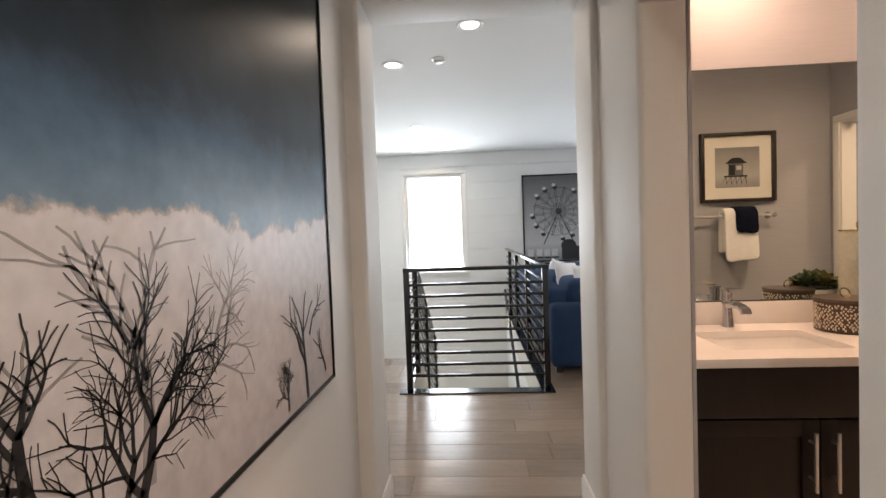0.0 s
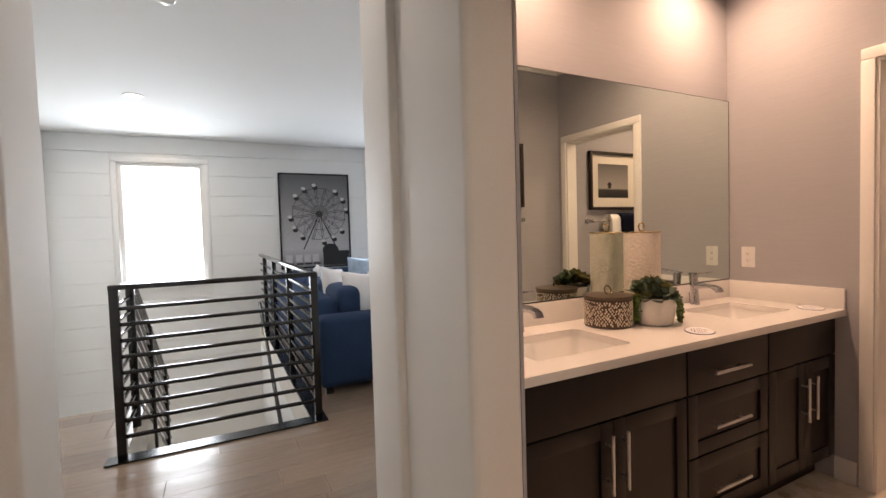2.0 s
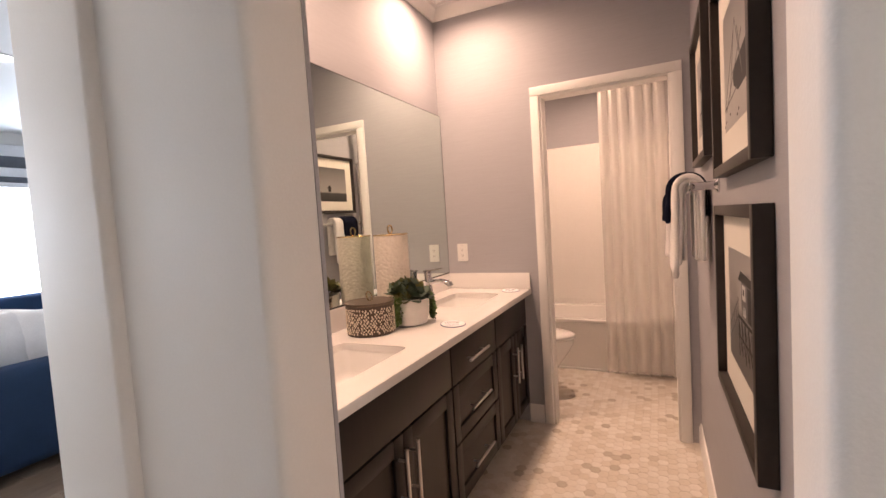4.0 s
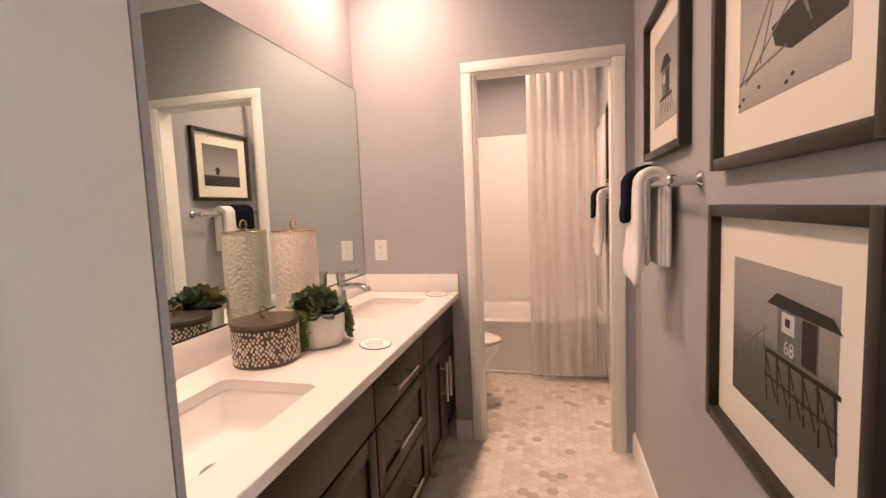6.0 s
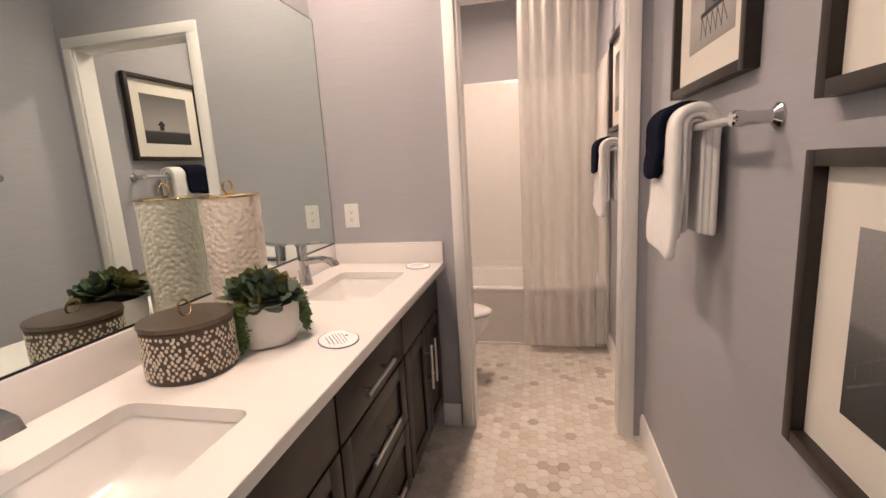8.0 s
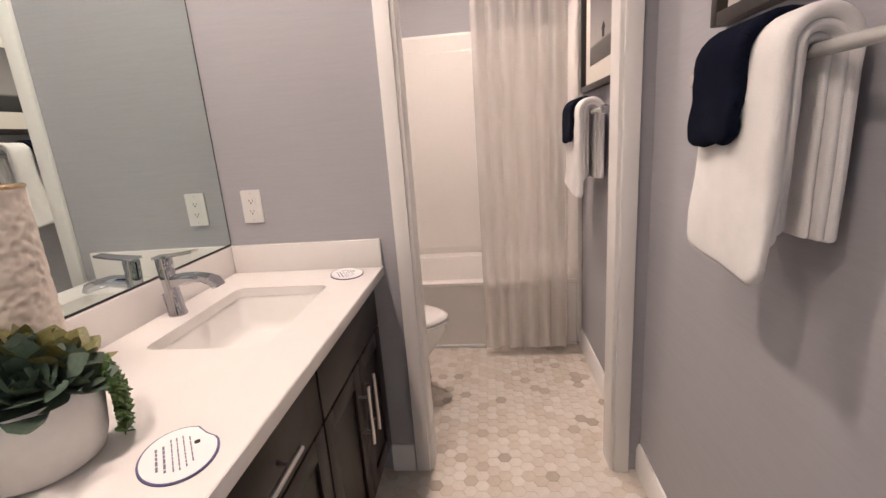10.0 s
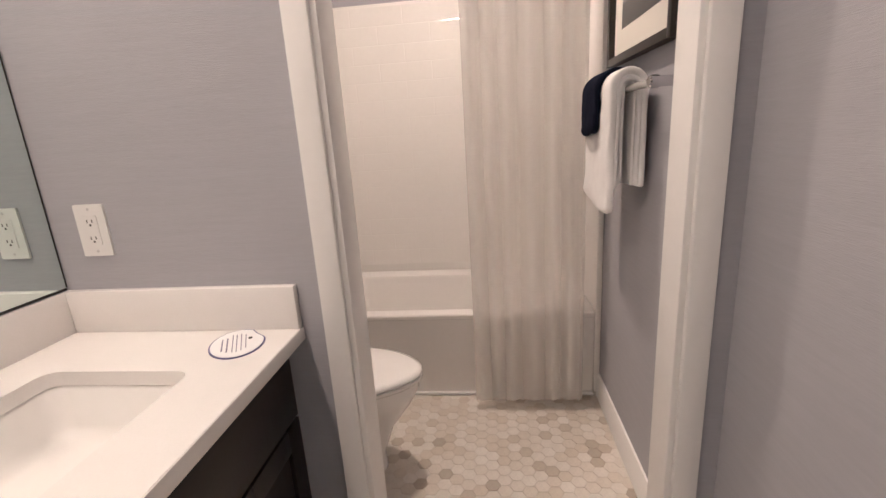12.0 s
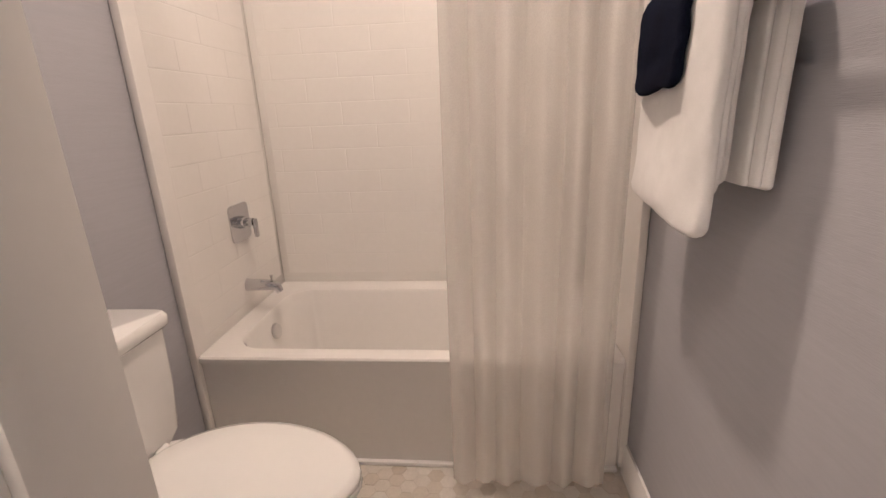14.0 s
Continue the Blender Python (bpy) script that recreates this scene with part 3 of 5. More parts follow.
for sx, sy, w, d in SINKS:
    yc, dy = (CF + NORTH - 0.001) / 2, NORTH - 0.001 - CF
    outer, inner = rounded(0.60, dy, 0.0004, 6, sx, yc), rounded(w, d, 0.03, 6, sx, sy)
    loft(bm, [[(x, y, CZ) for x, y in outer], [(x, y, CZ) for x, y in inner], [(x, y, CZ - 0.03) for x, y in inner], [(x, y, CZ - 0.03) for x, y in outer]], caps=False)
    loft(bm, [[(x, y, CZ - 0.03) for x, y in outer], [(x, y, CZ) for x, y in outer]], caps=False)
bmesh.ops.remove_doubles(bm, verts=bm.verts, dist=0.0006)
part("slab", bm, QUARTZ, top, smooth=20)
part("edge_band", box(cuts[0], cuts[-1], CF - 0.0035, CF - 0.0002, CZ - 0.031, CZ + 0.0003, bevel=0.0015), QUARTZ, top)
part("backsplash", box(cuts[0], EAST - 0.001, NORTH - 0.020, NORTH - 0.0005, CZ + 0.0003, CZ + 0.102, bevel=0.0015), QUARTZ, top)
part("side_splash", box(EAST - 0.020, EAST - 0.0005, CF, NORTH - 0.0205, CZ + 0.0003, CZ + 0.102, bevel=0.0015), QUARTZ, top)


def sink(sx, sy, w, d):
    s = thing("undermount_sink", (sx, sy, CZ - 0.03), "white rectangular undermount ceramic sink basin", "sink", "vanity sinks")
    ring = lambda ww, dd, r, z: [(x, y, z) for x, y in rounded(ww, dd, r)]
    bm = bmesh.new()
    loft(bm, [ring(w + 0.05, d + 0.05, 0.05, -0.002), ring(w + 0.006, d + 0.006, 0.033, -0.001), ring(w - 0.004, d - 0.004, 0.034, -0.012), ring(w - 0.030, d - 0.026, 0.036, -0.078),
              ring(w - 0.055, d - 0.050, 0.034, -0.096), ring(w - 0.10, d - 0.09, 0.03, -0.101), ring(0.07, 0.07, 0.03, -0.105)], caps=False)
    loft(bm, [ring(w + 0.05, d + 0.05, 0.05, -0.002), ring(w + 0.045, d + 0.045, 0.05, -0.10), ring(0.09, 0.09, 0.03, -0.13)], caps=False)
    part("basin", bm, CERAMIC, s, smooth=50)
    part("drain", lathe(bmesh.new(), [(0, -0.096), (0.014, -0.096), (0.019, -0.098), (0.022, -0.100), (0.034, -0.0965), (0.038, -0.104), (0.030, -0.116), (0, -0.116)], 28), DRAIN_STEEL, s, "round brushed steel drain", smooth=40)


def faucet(x, y):
    f = thing("faucet", (x, y, CZ), "chrome single-lever bathroom faucet on white counter", "faucet", "vanity faucets")
    oval = lambda cx, cy, z, a, b: [(cx + a * math.cos(t), cy + b * math.sin(t), z) for t in [2 * math.pi * k / 20 for k in range(20)]]
    bm = bmesh.new()
    loft(bm, [oval(0, 0, 0.0005, 0.025, 0.025), oval(0, 0, 0.006, 0.025, 0.025), oval(0, 0, 0.010, 0.0225, 0.0225), oval(0, 0.004, 0.075, 0.0195, 0.0195), oval(0, 0.008, 0.132, 0.0215, 0.0215), oval(0, 0.0085, 0.138, 0.0195, 0.0195)])
    part("body", bm, CHROME, f)
    bm, rings = bmesh.new(), []
    for yy, z, w, h in ((0.0, 0.098, 0.015, 0.017), (-0.03, 0.104, 0.0175, 0.015), (-0.07, 0.108, 0.019, 0.012), (-0.105, 0.106, 0.0205, 0.010), (-0.128, 0.096, 0.021, 0.011), (-0.138, 0.080, 0.021, 0.010)):
        t = Vector((0, -1, 0)) if yy > -0.1 else Vector((0, -0.7, -0.7)) if yy > -0.135 else Vector((0, -0.3, -0.95))
        up = Vector((0, t.z, -t.y)) if t.y else Vector((0, 0, 1))
        c0 = Vector((0, yy, z))
        rings.append([c0 + Vector((sx * w, 0, 0)) + up * (sz * h) for sx, sz in ((-0.85, -1), (0.85, -1), (1, -0.6), (1, 0.6), (0.85, 1), (-0.85, 1), (-1, 0.6), (-1, -0.6))])
    loft(bm, rings)
    part("spout", bm, CHROME, f)
    bm = bmesh.new()
    loft(bm, [oval(0, 0.0085, 0.1385, 0.0215, 0.0215), oval(0, 0.0085, 0.166, 0.0215, 0.0215), oval(0, 0.0085, 0.170, 0.0190, 0.0190)])
    loft(bm, [[(sx * w, yy, z + sz) for sx, sz in ((-1, -0.003), (1, -0.003), (1, 0.003), (-1, 0.003))] for yy, z, w in ((0.030, 0.170, 0.018), (-0.010, 0.1725, 0.019), (-0.055, 0.178, 0.0175), (-0.088, 0.183, 0.0155))])
    part("lever", bm, CHROME, f, "flat chrome lever")
    bm = bmesh.new()
    tube(bm, [(0, 0.030, 0.002), (0, 0.034, 0.055), (0, 0.036, 0.062)], [0.003, 0.003, 0.005], 8)
    part("drain_rod", bm, CHROME, f)


for (sx, sy, w, d), fx in zip(SINKS, (1.095, 2.285)):
    sink(sx, sy, w, d)
    faucet(fx, 2.152)

mirror = thing("wall_mirror", (0, 0, 0), "large frameless vanity mirror above white backsplash", "mirror")
part("glass", box(BATH_W + 0.012, EAST - 0.006, NORTH - 0.0125, NORTH - 0.001, CZ + 0.1095, 2.026), MIRROR, mirror)
part("edge", box(EAST - 0.0055, EAST - 0.0025, NORTH - 0.0128, NORTH - 0.001, CZ + 0.1095, 2.026), SLOT, mirror, "dark polished glass edge")
part("top_edge", box(BATH_W + 0.012, EAST - 0.006, NORTH - 0.0126, NORTH - 0.001, 2.0265, 2.029), SLOT, mirror, "dark polished glass edge")
part("channel", box(BATH_W + 0.012, EAST - 0.006, NORTH - 0.014, NORTH - 0.001, CZ + 0.1035, CZ + 0.1085), SLOT, mirror, "thin dark bottom channel")


def outlet(name, m, label):
    o = thing(name, m, label, "outlet")
    part("plate", prism(bmesh.new(), rounded(0.072, 0.118, 0.004), 0.0, 0.005), PLASTIC, o)
    part("insert", prism(bmesh.new(), rounded(0.034, 0.068, 0.003), 0.0053, 0.0075), PLASTIC, o)
    for s in (-0.019, 0.019):
        sl = bmesh.new()
        for dx in (-0.006, 0.006):
            bx(sl, dx - 0.001, dx + 0.001, s - 0.001, s + 0.006, 0.0076, 0.0081)
        lathe(sl, [(0, 0.0081), (0.0026, 0.0081), (0.0026, 0.0076), (0, 0.0076)], 10, 0, s - 0.006)
        part("socket", sl, SLOT, o)
    for s in (-0.048, 0.048):
        part("screw", lathe(bmesh.new(), [(0, 0.0062), (0.003, 0.0060), (0.003, 0.0053), (0, 0.0053)], 10, 0, s), STEEL, o)
    return o


outlet("wall_outlet", pose(EAST - 0.0005, 2.103, 1.108, 90, 0, -90), "white plastic wall outlet beside the mirror")


# ---- things on the counter ----
def canister():
    """Low round box with inlaid pale chips, a wooden lid and a ring pull."""
    c, r, h = thing("inlaid_canister", (1.505, 2.040, CZ), "round dark box inlaid with ivory chips, on the counter", "canister"), 0.103, 0.126
    dark = shader("dark_inlay_ground", (0.07, 0.045, 0.032), 0.45, var=0.3, scale=30, fine=120, bump=0.05)
    ivory = shader("ivory_chip", (0.66, 0.58, 0.47), 0.3, var=0.18, scale=40, fine=150, bump=0.04)
    lid = shader("burnished_lid", (0.17, 0.13, 0.10), 0.28, 0.8, var=0.25, scale=18, fine=90, bump=0.04)
    part("body", lathe(bmesh.new(), [(0, 0.0005), (r - 0.002, 0.0005), (r, 0.004), (r, h - 0.004), (r - 0.003, h), (0, h)], 56), dark, c)
    bm, rng = bmesh.new(), random.Random(4)
    rows, n = 12, 48
    for i in range(rows):
        for k in range(n):
            if rng.random() < 0.10:
                continue
            a = 2 * math.pi * (k + 0.5 * (i % 2) + rng.uniform(-0.22, 0.22)) / n
            z = 0.010 + (h - 0.020) * (i + 0.5 + rng.uniform(-0.2, 0.2)) / rows
            s1, s2, tilt = rng.uniform(0.0033, 0.0047), rng.uniform(0.0040, 0.0057), rng.uniform(-0.5, 0.5)
            lo, hi = [], []
            for q in range(6):
                u = 2 * math.pi * q / 6 + tilt
                da, dz = s1 * math.cos(u) / r, s2 * math.sin(u)
                lo.append(bm.verts.new((r * math.cos(a + da), r * math.sin(a + da), z + dz)))
                hi.append(bm.verts.new(((r + 0.0016) * math.cos(a + da * 0.72), (r + 0.0016) * math.sin(a + da * 0.72), z + dz * 0.72)))
            bm.faces.new(hi)
            for q in range(6):
                bm.faces.new((lo[q], lo[(q + 1) % 6], hi[(q + 1) % 6], hi[q]))
    tagged(part("inlay", bm, ivory, c), "ivory bone chips set in rows", kind="stuff")
    l = part("lid", lathe(bmesh.new(), [(0, h + 0.0005), (r + 0.003, h + 0.0005), (r + 0.004, h + 0.006), (r + 0.002, h + 0.011), (0, h + 0.014)], 56), lid, c, "burnished bronze lid")
    ring = [(0.019 * math.cos(t), 0.006 * math.sin(t), h + 0.031 + 0.019 * math.sin(t)) for t in [2 * math.pi * k / 24 for k in range(25)]]
    part("ring_pull", tube(bmesh.new(), ring, 0.0028, 8), shader("aged_brass", (0.52, 0.40, 0.22), 0.25, 1.0, var=0.1), l)


def hammered_jar():
    """Tall ceramic jar with hammered facets and a ring-topped lid."""
    j, r, h = thing("hammered_jar", (1.80, 2.098, CZ), "tall ivory hammered ceramic jar with gold ring lid", "jar"), 0.084, 0.405
    bm, rings, n, m = bmesh.new(), [], 180, 130
    for i in range(m + 1):
        z, ring = h * i / m, []
        for k in range(n):
            a = 2 * math.pi * k / n
            p = Vector((math.cos(a) * r * 68, math.sin(a) * r * 68, z * 80))
            d = noise.voronoi(p)[0]
            f = 0.0 if i in (0, m) else 1.0
            rr = r - 0.0030 * max(0.0, 1 - (d[0] / 0.60) ** 2) * f
            ring.append((rr * math.cos(a), rr * math.sin(a), z + 0.0005))
        rings.append(ring)
    loft(bm, rings)
    ivory = shader("ivory_glaze", (0.80, 0.73, 0.64), 0.38, var=0.10, scale=20, fine=70, bump=0.02)
    gold = shader("polished_gold", (0.75, 0.56, 0.30), 0.16, 1.0, var=0.05)
    part("body", bm, ivory, j, smooth=70)
    lid = part("lid", lathe(bmesh.new(), [(0, h + 0.001), (r + 0.001, h + 0.001), (r + 0.002, h + 0.005), (r - 0.001, h + 0.008), (0, h + 0.009)], 60), gold, j, "thin gold lid")
    ring = [(0.020 * math.cos(t), 0, h + 0.030 + 0.020 * math.sin(t)) for t in [2 * math.pi * k / 28 for k in range(29)]]
    part("ring_handle", tube(bmesh.new(), ring, 0.0036, 10), gold, lid)


def leaf(bm, base, way, up, length, width, thick):
    """One fleshy pointed leaf from base along way, curling towards up."""
    side = way.cross(up).normalized()
    rings = []
    for t, w in ((0, 0.35), (0.25, 0.72), (0.55, 1.0), (0.8, 0.72), (0.95, 0.28), (1.0, 0.03)):
        c0 = base + way * (length * t) + up * (length * 0.30 * t * t)
        rings.append([c0 + side * (width * w), c0 - up * (thick * w), c0 - side * (width * w), c0 + up * (thick * 0.35 * w)])
    loft(bm, rings)


def rosette(parent, at, lean, size, material, seed):
    rng = random.Random(seed)
    lean = Vector(lean).normalized()
    u = lean.orthogonal().normalized()
    w = lean.cross(u)
    core = tube(bmesh.new(), [Vector(at) - lean * 0.012, Vector(at) + lean * 0.004, Vector(at) + lean * size * 0.16], [0.004, 0.005, 0.002], 8)
    ros = part("rosette", core, material, parent, smooth=60)
    for layer, (cnt, elev, ln) in enumerate(((8, 10, 1.0), (7, 30, 0.86), (6, 50, 0.66), (5, 66, 0.46), (3, 80, 0.30))):
        for k in range(cnt):
            a = 2 * math.pi * (k + 0.5 * (layer % 2) + rng.uniform(-0.15, 0.15)) / cnt
            out = u * math.cos(a) + w * math.sin(a)
            e = radians(elev + rng.uniform(-9, 9))
            way = (out * math.cos(e) + lean * math.sin(e)).normalized()
            up = (lean * math.cos(e) - out * math.sin(e)).normalized()
            bm = bmesh.new()
            leaf(bm, Vector(at) + out * 0.003, way, up, size * ln * rng.uniform(0.88, 1.14), size * 0.34 * (0.75 + 0.25 * ln), size * 0.06)
            part("leaf", bm, material, ros, smooth=60)
    return ros


def planter():
    p = thing("succulent_planter", (1.688, 1.950, CZ), "white pot of green succulents with trailing strands", "potted plant")
    pot = shader("white_matt_pot", (0.76, 0.74, 0.71), 0.42, var=0.05, scale=12, fine=60, bump=0.03)
    h = 0.122
    part("pot", lathe(bmesh.new(), [(0, 0.0005), (0.070, 0.0005), (0.078, 0.006), (0.086, 0.03), (0.091, 0.075), (0.092, h - 0.004), (0.090, h), (0.085, h - 0.003), (0.080, h - 0.02), (0, h - 0.02)], 56), pot, p)
    greens = [shader("succulent_green", (0.062, 0.095, 0.045), 0.5, var=0.45, scale=45, fine=160, bump=0.03), shader("succulent_olive", (0.150, 0.145, 0.045), 0.5, var=0.5, scale=40, fine=160, bump=0.03),
              shader("succulent_blue_green", (0.065, 0.098, 0.068), 0.55, var=0.4, scale=45, fine=160, bump=0.03)]
    part("soil", lathe(bmesh.new(), [(0, h - 0.008), (0.0745, h - 0.012), (0.0745, h - 0.019), (0, h - 0.019)], 24), shader("dark_moss", (0.03, 0.035, 0.018), 0.95, var=0.5, scale=60, fine=200, bump=0.8), p)
    for i, (x, y, z, lx, ly, s) in enumerate(((0.036, -0.012, 0.012, 0.45, -0.35, 0.072), (-0.028, -0.034, 0.006, -0.35, -0.6, 0.066), (-0.044, 0.022, 0.022, -0.4, 0.15, 0.054), (0.016, 0.044, 0.022, 0.2, 0.5, 0.062), (0.000, 0.002, 0.032, 0.0, 0.0, 0.052), (0.056, 0.030, 0.006, 0.8, 0.3, 0.048), (-0.062, -0.012, -0.002, -0.9, -0.2, 0.044), (0.012, -0.062, -0.002, 0.1, -0.9, 0.046))):
        rosette(p, (x, y, h + z + 0.008), (lx, ly, 1.0), s * 1.14, greens[(i + 1) % 3], 20 + i)
    rng, bead = random.Random(9), shader("trailing_green", (0.10, 0.17, 0.045), 0.5, var=0.4, scale=60, fine=200, bump=0.02)
    for a0, cnt in ((-42, 14), (165, 18)):
        for k in range(cnt):
            a = radians(a0 + rng.uniform(-24, 24))
            bm, length = bmesh.new(), rng.uniform(0.070, 0.122)
            r, z, i = 0.094, h + 0.006, 0
            while z > h - length:
                rr = r + 0.004 + 0.012 * math.sin((h - z) / length * 2.6) + rng.uniform(0, 0.006)
                aa = a + rng.uniform(-0.045, 0.045)
                c0 = Vector((rr * math.cos(aa), rr * math.sin(aa), z))
                s = rng.uniform(0.0034, 0.0056)
                d = Vector((rng.uniform(-1, 1), rng.uniform(-1, 1), rng.uniform(-0.3, 1))).normalized()
                leaf(bm, c0, d, d.orthogonal().normalized(), s * 2.5, s, s * 0.6)
                z -= 0.0017
            part("trailing_strand", bm, bead, p, smooth=60)


def counter_card(x, y, turn):
    """A pale oval card with a notch in its edge, a violet rim and lines of print."""
    c = thing("counter_card", pose(x, y, CZ + 0.0004, 0, 0, turn), "white oval card with violet rim lying on counter", "card", "oval counter cards")
    def shape(a, b):
        pts = []
        for k in range(40):
            t = 2 * math.pi * k / 40
            f = 1.0 - 0.14 * max(0.0, 1 - abs(math.degrees(t) - 300) / 22) ** 0.5
            pts.append((a * f * math.cos(t), b * f * math.sin(t)))
        return pts
    part("card", prism(bmesh.new(), shape(0.071, 0.056), 0.0, 0.002), BLUE_INK, c, "violet printed rim")
    part("face", prism(bmesh.new(), shape(0.0676, 0.0526), 0.0022, 0.0030), CARD, c)
    bm = bmesh.new()
    for i, (y0, w) in enumerate(((0.028, 0.060), (0.018, 0.078), (0.008, 0.088), (0.000, 0.092), (-0.009, 0.086), (-0.018, 0.070))):
        x = -w / 2
        rng = random.Random(i)
        while x < w / 2 - 0.006:
            l = rng.uniform(0.006, 0.014)
            bx(bm, x, min(x + l, w / 2), y0, y0 + (0.0032 if i < 2 else 0.0020), 0.0031, 0.0034)
            x += l + 0.0022
    part("print_lines", bm, shader("violet_grey_ink", (0.16, 0.16, 0.24), 0.6, var=0.1), c)
    part("emblem", prism(bmesh.new(), rounded(0.010, 0.008, 0.002, 4, 0.012, -0.026), 0.0031, 0.0034), INK, c)


canister()
hammered_jar()
planter()
counter_card(1.706, 1.744, 38)
counter_card(2.612, 1.757, 28)


# ---- pictures ----
def graded(name, stops, rough=0.35, wobble=0.10, size=3.0, spec=0.5, grain=0.10):
    """A print whose tone runs up the picture's height (local z, 0 to 1 after scaling), broken up by noise."""
    m = bpy.data.materials.new(name)
    m.use_nodes = True
    n, l = m.node_tree.nodes, m.node_tree.links
    b = n["Principled BSDF"]
    b.inputs["Roughness"].default_value = rough
    b.inputs["Specular IOR Level"].default_value = spec
    tc, sep, no, no2 = n.new("ShaderNodeTexCoord"), n.new("ShaderNodeSeparateXYZ"), n.new("ShaderNodeTexNoise"), n.new("ShaderNodeTexNoise")
    no.inputs["Scale"].default_value, no.inputs["Detail"].default_value, no.inputs["Roughness"].default_value = size, 9, 0.62
    no2.inputs["Scale"].default_value, no2.inputs["Detail"].default_value = size * 14, 4
    l.new(tc.outputs["Generated"], sep.inputs[0])
    l.new(tc.outputs["Generated"], no.inputs["Vector"])
    l.new(tc.outputs["Generated"], no2.inputs["Vector"])
    ma = n.new("ShaderNodeMath")
    ma.operation = "MULTIPLY_ADD"
    ma.inputs[1].default_value = wobble
    l.new(no.outputs["Fac"], ma.inputs[0])
    l.new(sep.outputs["Z"], ma.inputs[2])
    sub_ = n.new("ShaderNodeMath")
    sub_.operation = "SUBTRACT"
    sub_.inputs[1].default_value = wobble / 2
    l.new(ma.outputs[0], sub_.inputs[0])
    ramp = n.new("ShaderNodeValToRGB")
    els = ramp.color_ramp.elements
    els[0].position, els[0].color = stops[0][0], (*stops[0][1], 1)
    els[1].position, els[1].color = stops[-1][0], (*stops[-1][1], 1)
    for p, c0 in stops[1:-1]:
        els.new(p).color = (*c0, 1)
    l.new(sub_.outputs[0], ramp.inputs[0])
    mr, sc = n.new("ShaderNodeMapRange"), n.new("ShaderNodeVectorMath")
    mr.inputs["From Min"].default_value, mr.inputs["From Max"].default_value = 0.25, 0.75
    mr.inputs["To Min"].default_value, mr.inputs["To Max"].default_value = 1 - grain, 1 + grain
    l.new(no2.outputs["Fac"], mr.inputs["Value"])
    sc.operation = "SCALE"
    l.new(ramp.outputs["Color"], sc.inputs[0])
    l.new(mr.outputs[0], sc.inputs["Scale"])
    l.new(sc.outputs[0], b.inputs["Base Color"])
    return m


def stroke(bm, x0, z0, x1, z1, w0, w1, y):
    """A flat tapering stroke of ink in the picture's plane."""
    d = Vector((x1 - x0, z1 - z0))
    if d.length < 1e-6:
        return
    n = Vector((-d.y, d.x)).normalized() / 2
    q = [(x0 + n.x * w0, z0 + n.y * w0), (x0 - n.x * w0, z0 - n.y * w0), (x1 - n.x * w1, z1 - n.y * w1), (x1 + n.x * w1, z1 + n.y * w1)]
    a, b = [bm.verts.new((x, y, z)) for x, z in q], [bm.verts.new((x, y + 0.0004, z)) for x, z in q]
    bm.faces.new(a)
    for k in range(4):
        bm.faces.new((a[k], b[k], b[(k + 1) % 4], a[(k + 1) % 4]))


def branches(bm, rng, x, z, ang, length, w, depth, y, droop=0.0, limits=None):
    """A bare branching tree drawn in flat strokes."""
    steps = 4
    for s in range(steps):
        ang += rng.uniform(-14, 14) - droop * math.copysign(1, math.cos(radians(ang)) or 1) * (5 if depth < 3 else 1)
        nx, nz = x + length / steps * math.cos(radians(ang)), z + length / steps * math.sin(radians(ang))
        if limits and not (limits[0] < nx < limits[1] and limits[2] < nz < limits[3]):
            return
        stroke(bm, x, z, nx, nz, w, w * 0.88, y)
        x, z, w = nx, nz, w * 0.88
        if depth > 0 and s >= 1:
            branches(bm, rng, x, z, ang + rng.choice((-1, 1)) * rng.uniform(22, 55), length * rng.uniform(0.5, 0.78), w * 0.62, depth - 1, y, droop, limits)
    if depth > 0:
        for sgn in (-1, 1):
            branches(bm, rng, x, z, ang + sgn * rng.uniform(12, 34), length * rng.uniform(0.6, 0.8), w * 0.72, depth - 1, y, droop, limits)


def frame_bars(t, w, h, face, depth, material):
    bm = bmesh.new()
    bx(bm, -w / 2, -w / 2 + face, -depth, 0, 0, h, bevel=0.0015)
    bx(bm, w / 2 - face, w / 2, -depth, 0, 0, h, bevel=0.0015)
    bx(bm, -w / 2 + face, w / 2 - face, -depth + 0.0003, 0, 0, face, bevel=0.0015)
    bx(bm, -w / 2 + face, w / 2 - face, -depth + 0.0003, 0, h - face, h, bevel=0.0015)
    return part("frame", bm, material, t)


def disc(bm, x, z, r, y, n=14, sx=1.0):
    vs = [bm.verts.new((x + sx * r * math.cos(2 * math.pi * k / n), y, z + r * math.sin(2 * math.pi * k / n))) for k in range(n)]
    bm.faces.new(vs)


def quad(bm, x0, z0, x1, z1, y):
    vs = [bm.verts.new((x, y, z)) for x, z in ((x0, z0), (x1, z0), (x1, z1), (x0, z1))]
    bm.faces.new(vs)


def islands(bm):
    """Splits a drawing into one bmesh for each loose piece, and frees it."""
    out, seen = [], set()
    for f in bm.faces:
        if f in seen:
            continue
        stack, group = [f], []
        seen.add(f)
        while stack:
            g = stack.pop()
            group.append(g)
            for v in g.verts:
                for h in v.link_faces:
                    if h not in seen:
                        seen.add(h)
                        stack.append(h)
        one, copy = bmesh.new(), {}
        for g in group:
            for v in g.verts:
                if v not in copy:
                    copy[v] = one.verts.new(v.co)
            one.faces.new([copy[v] for v in g.verts])
        out.append(one)
    bm.free()
    return out


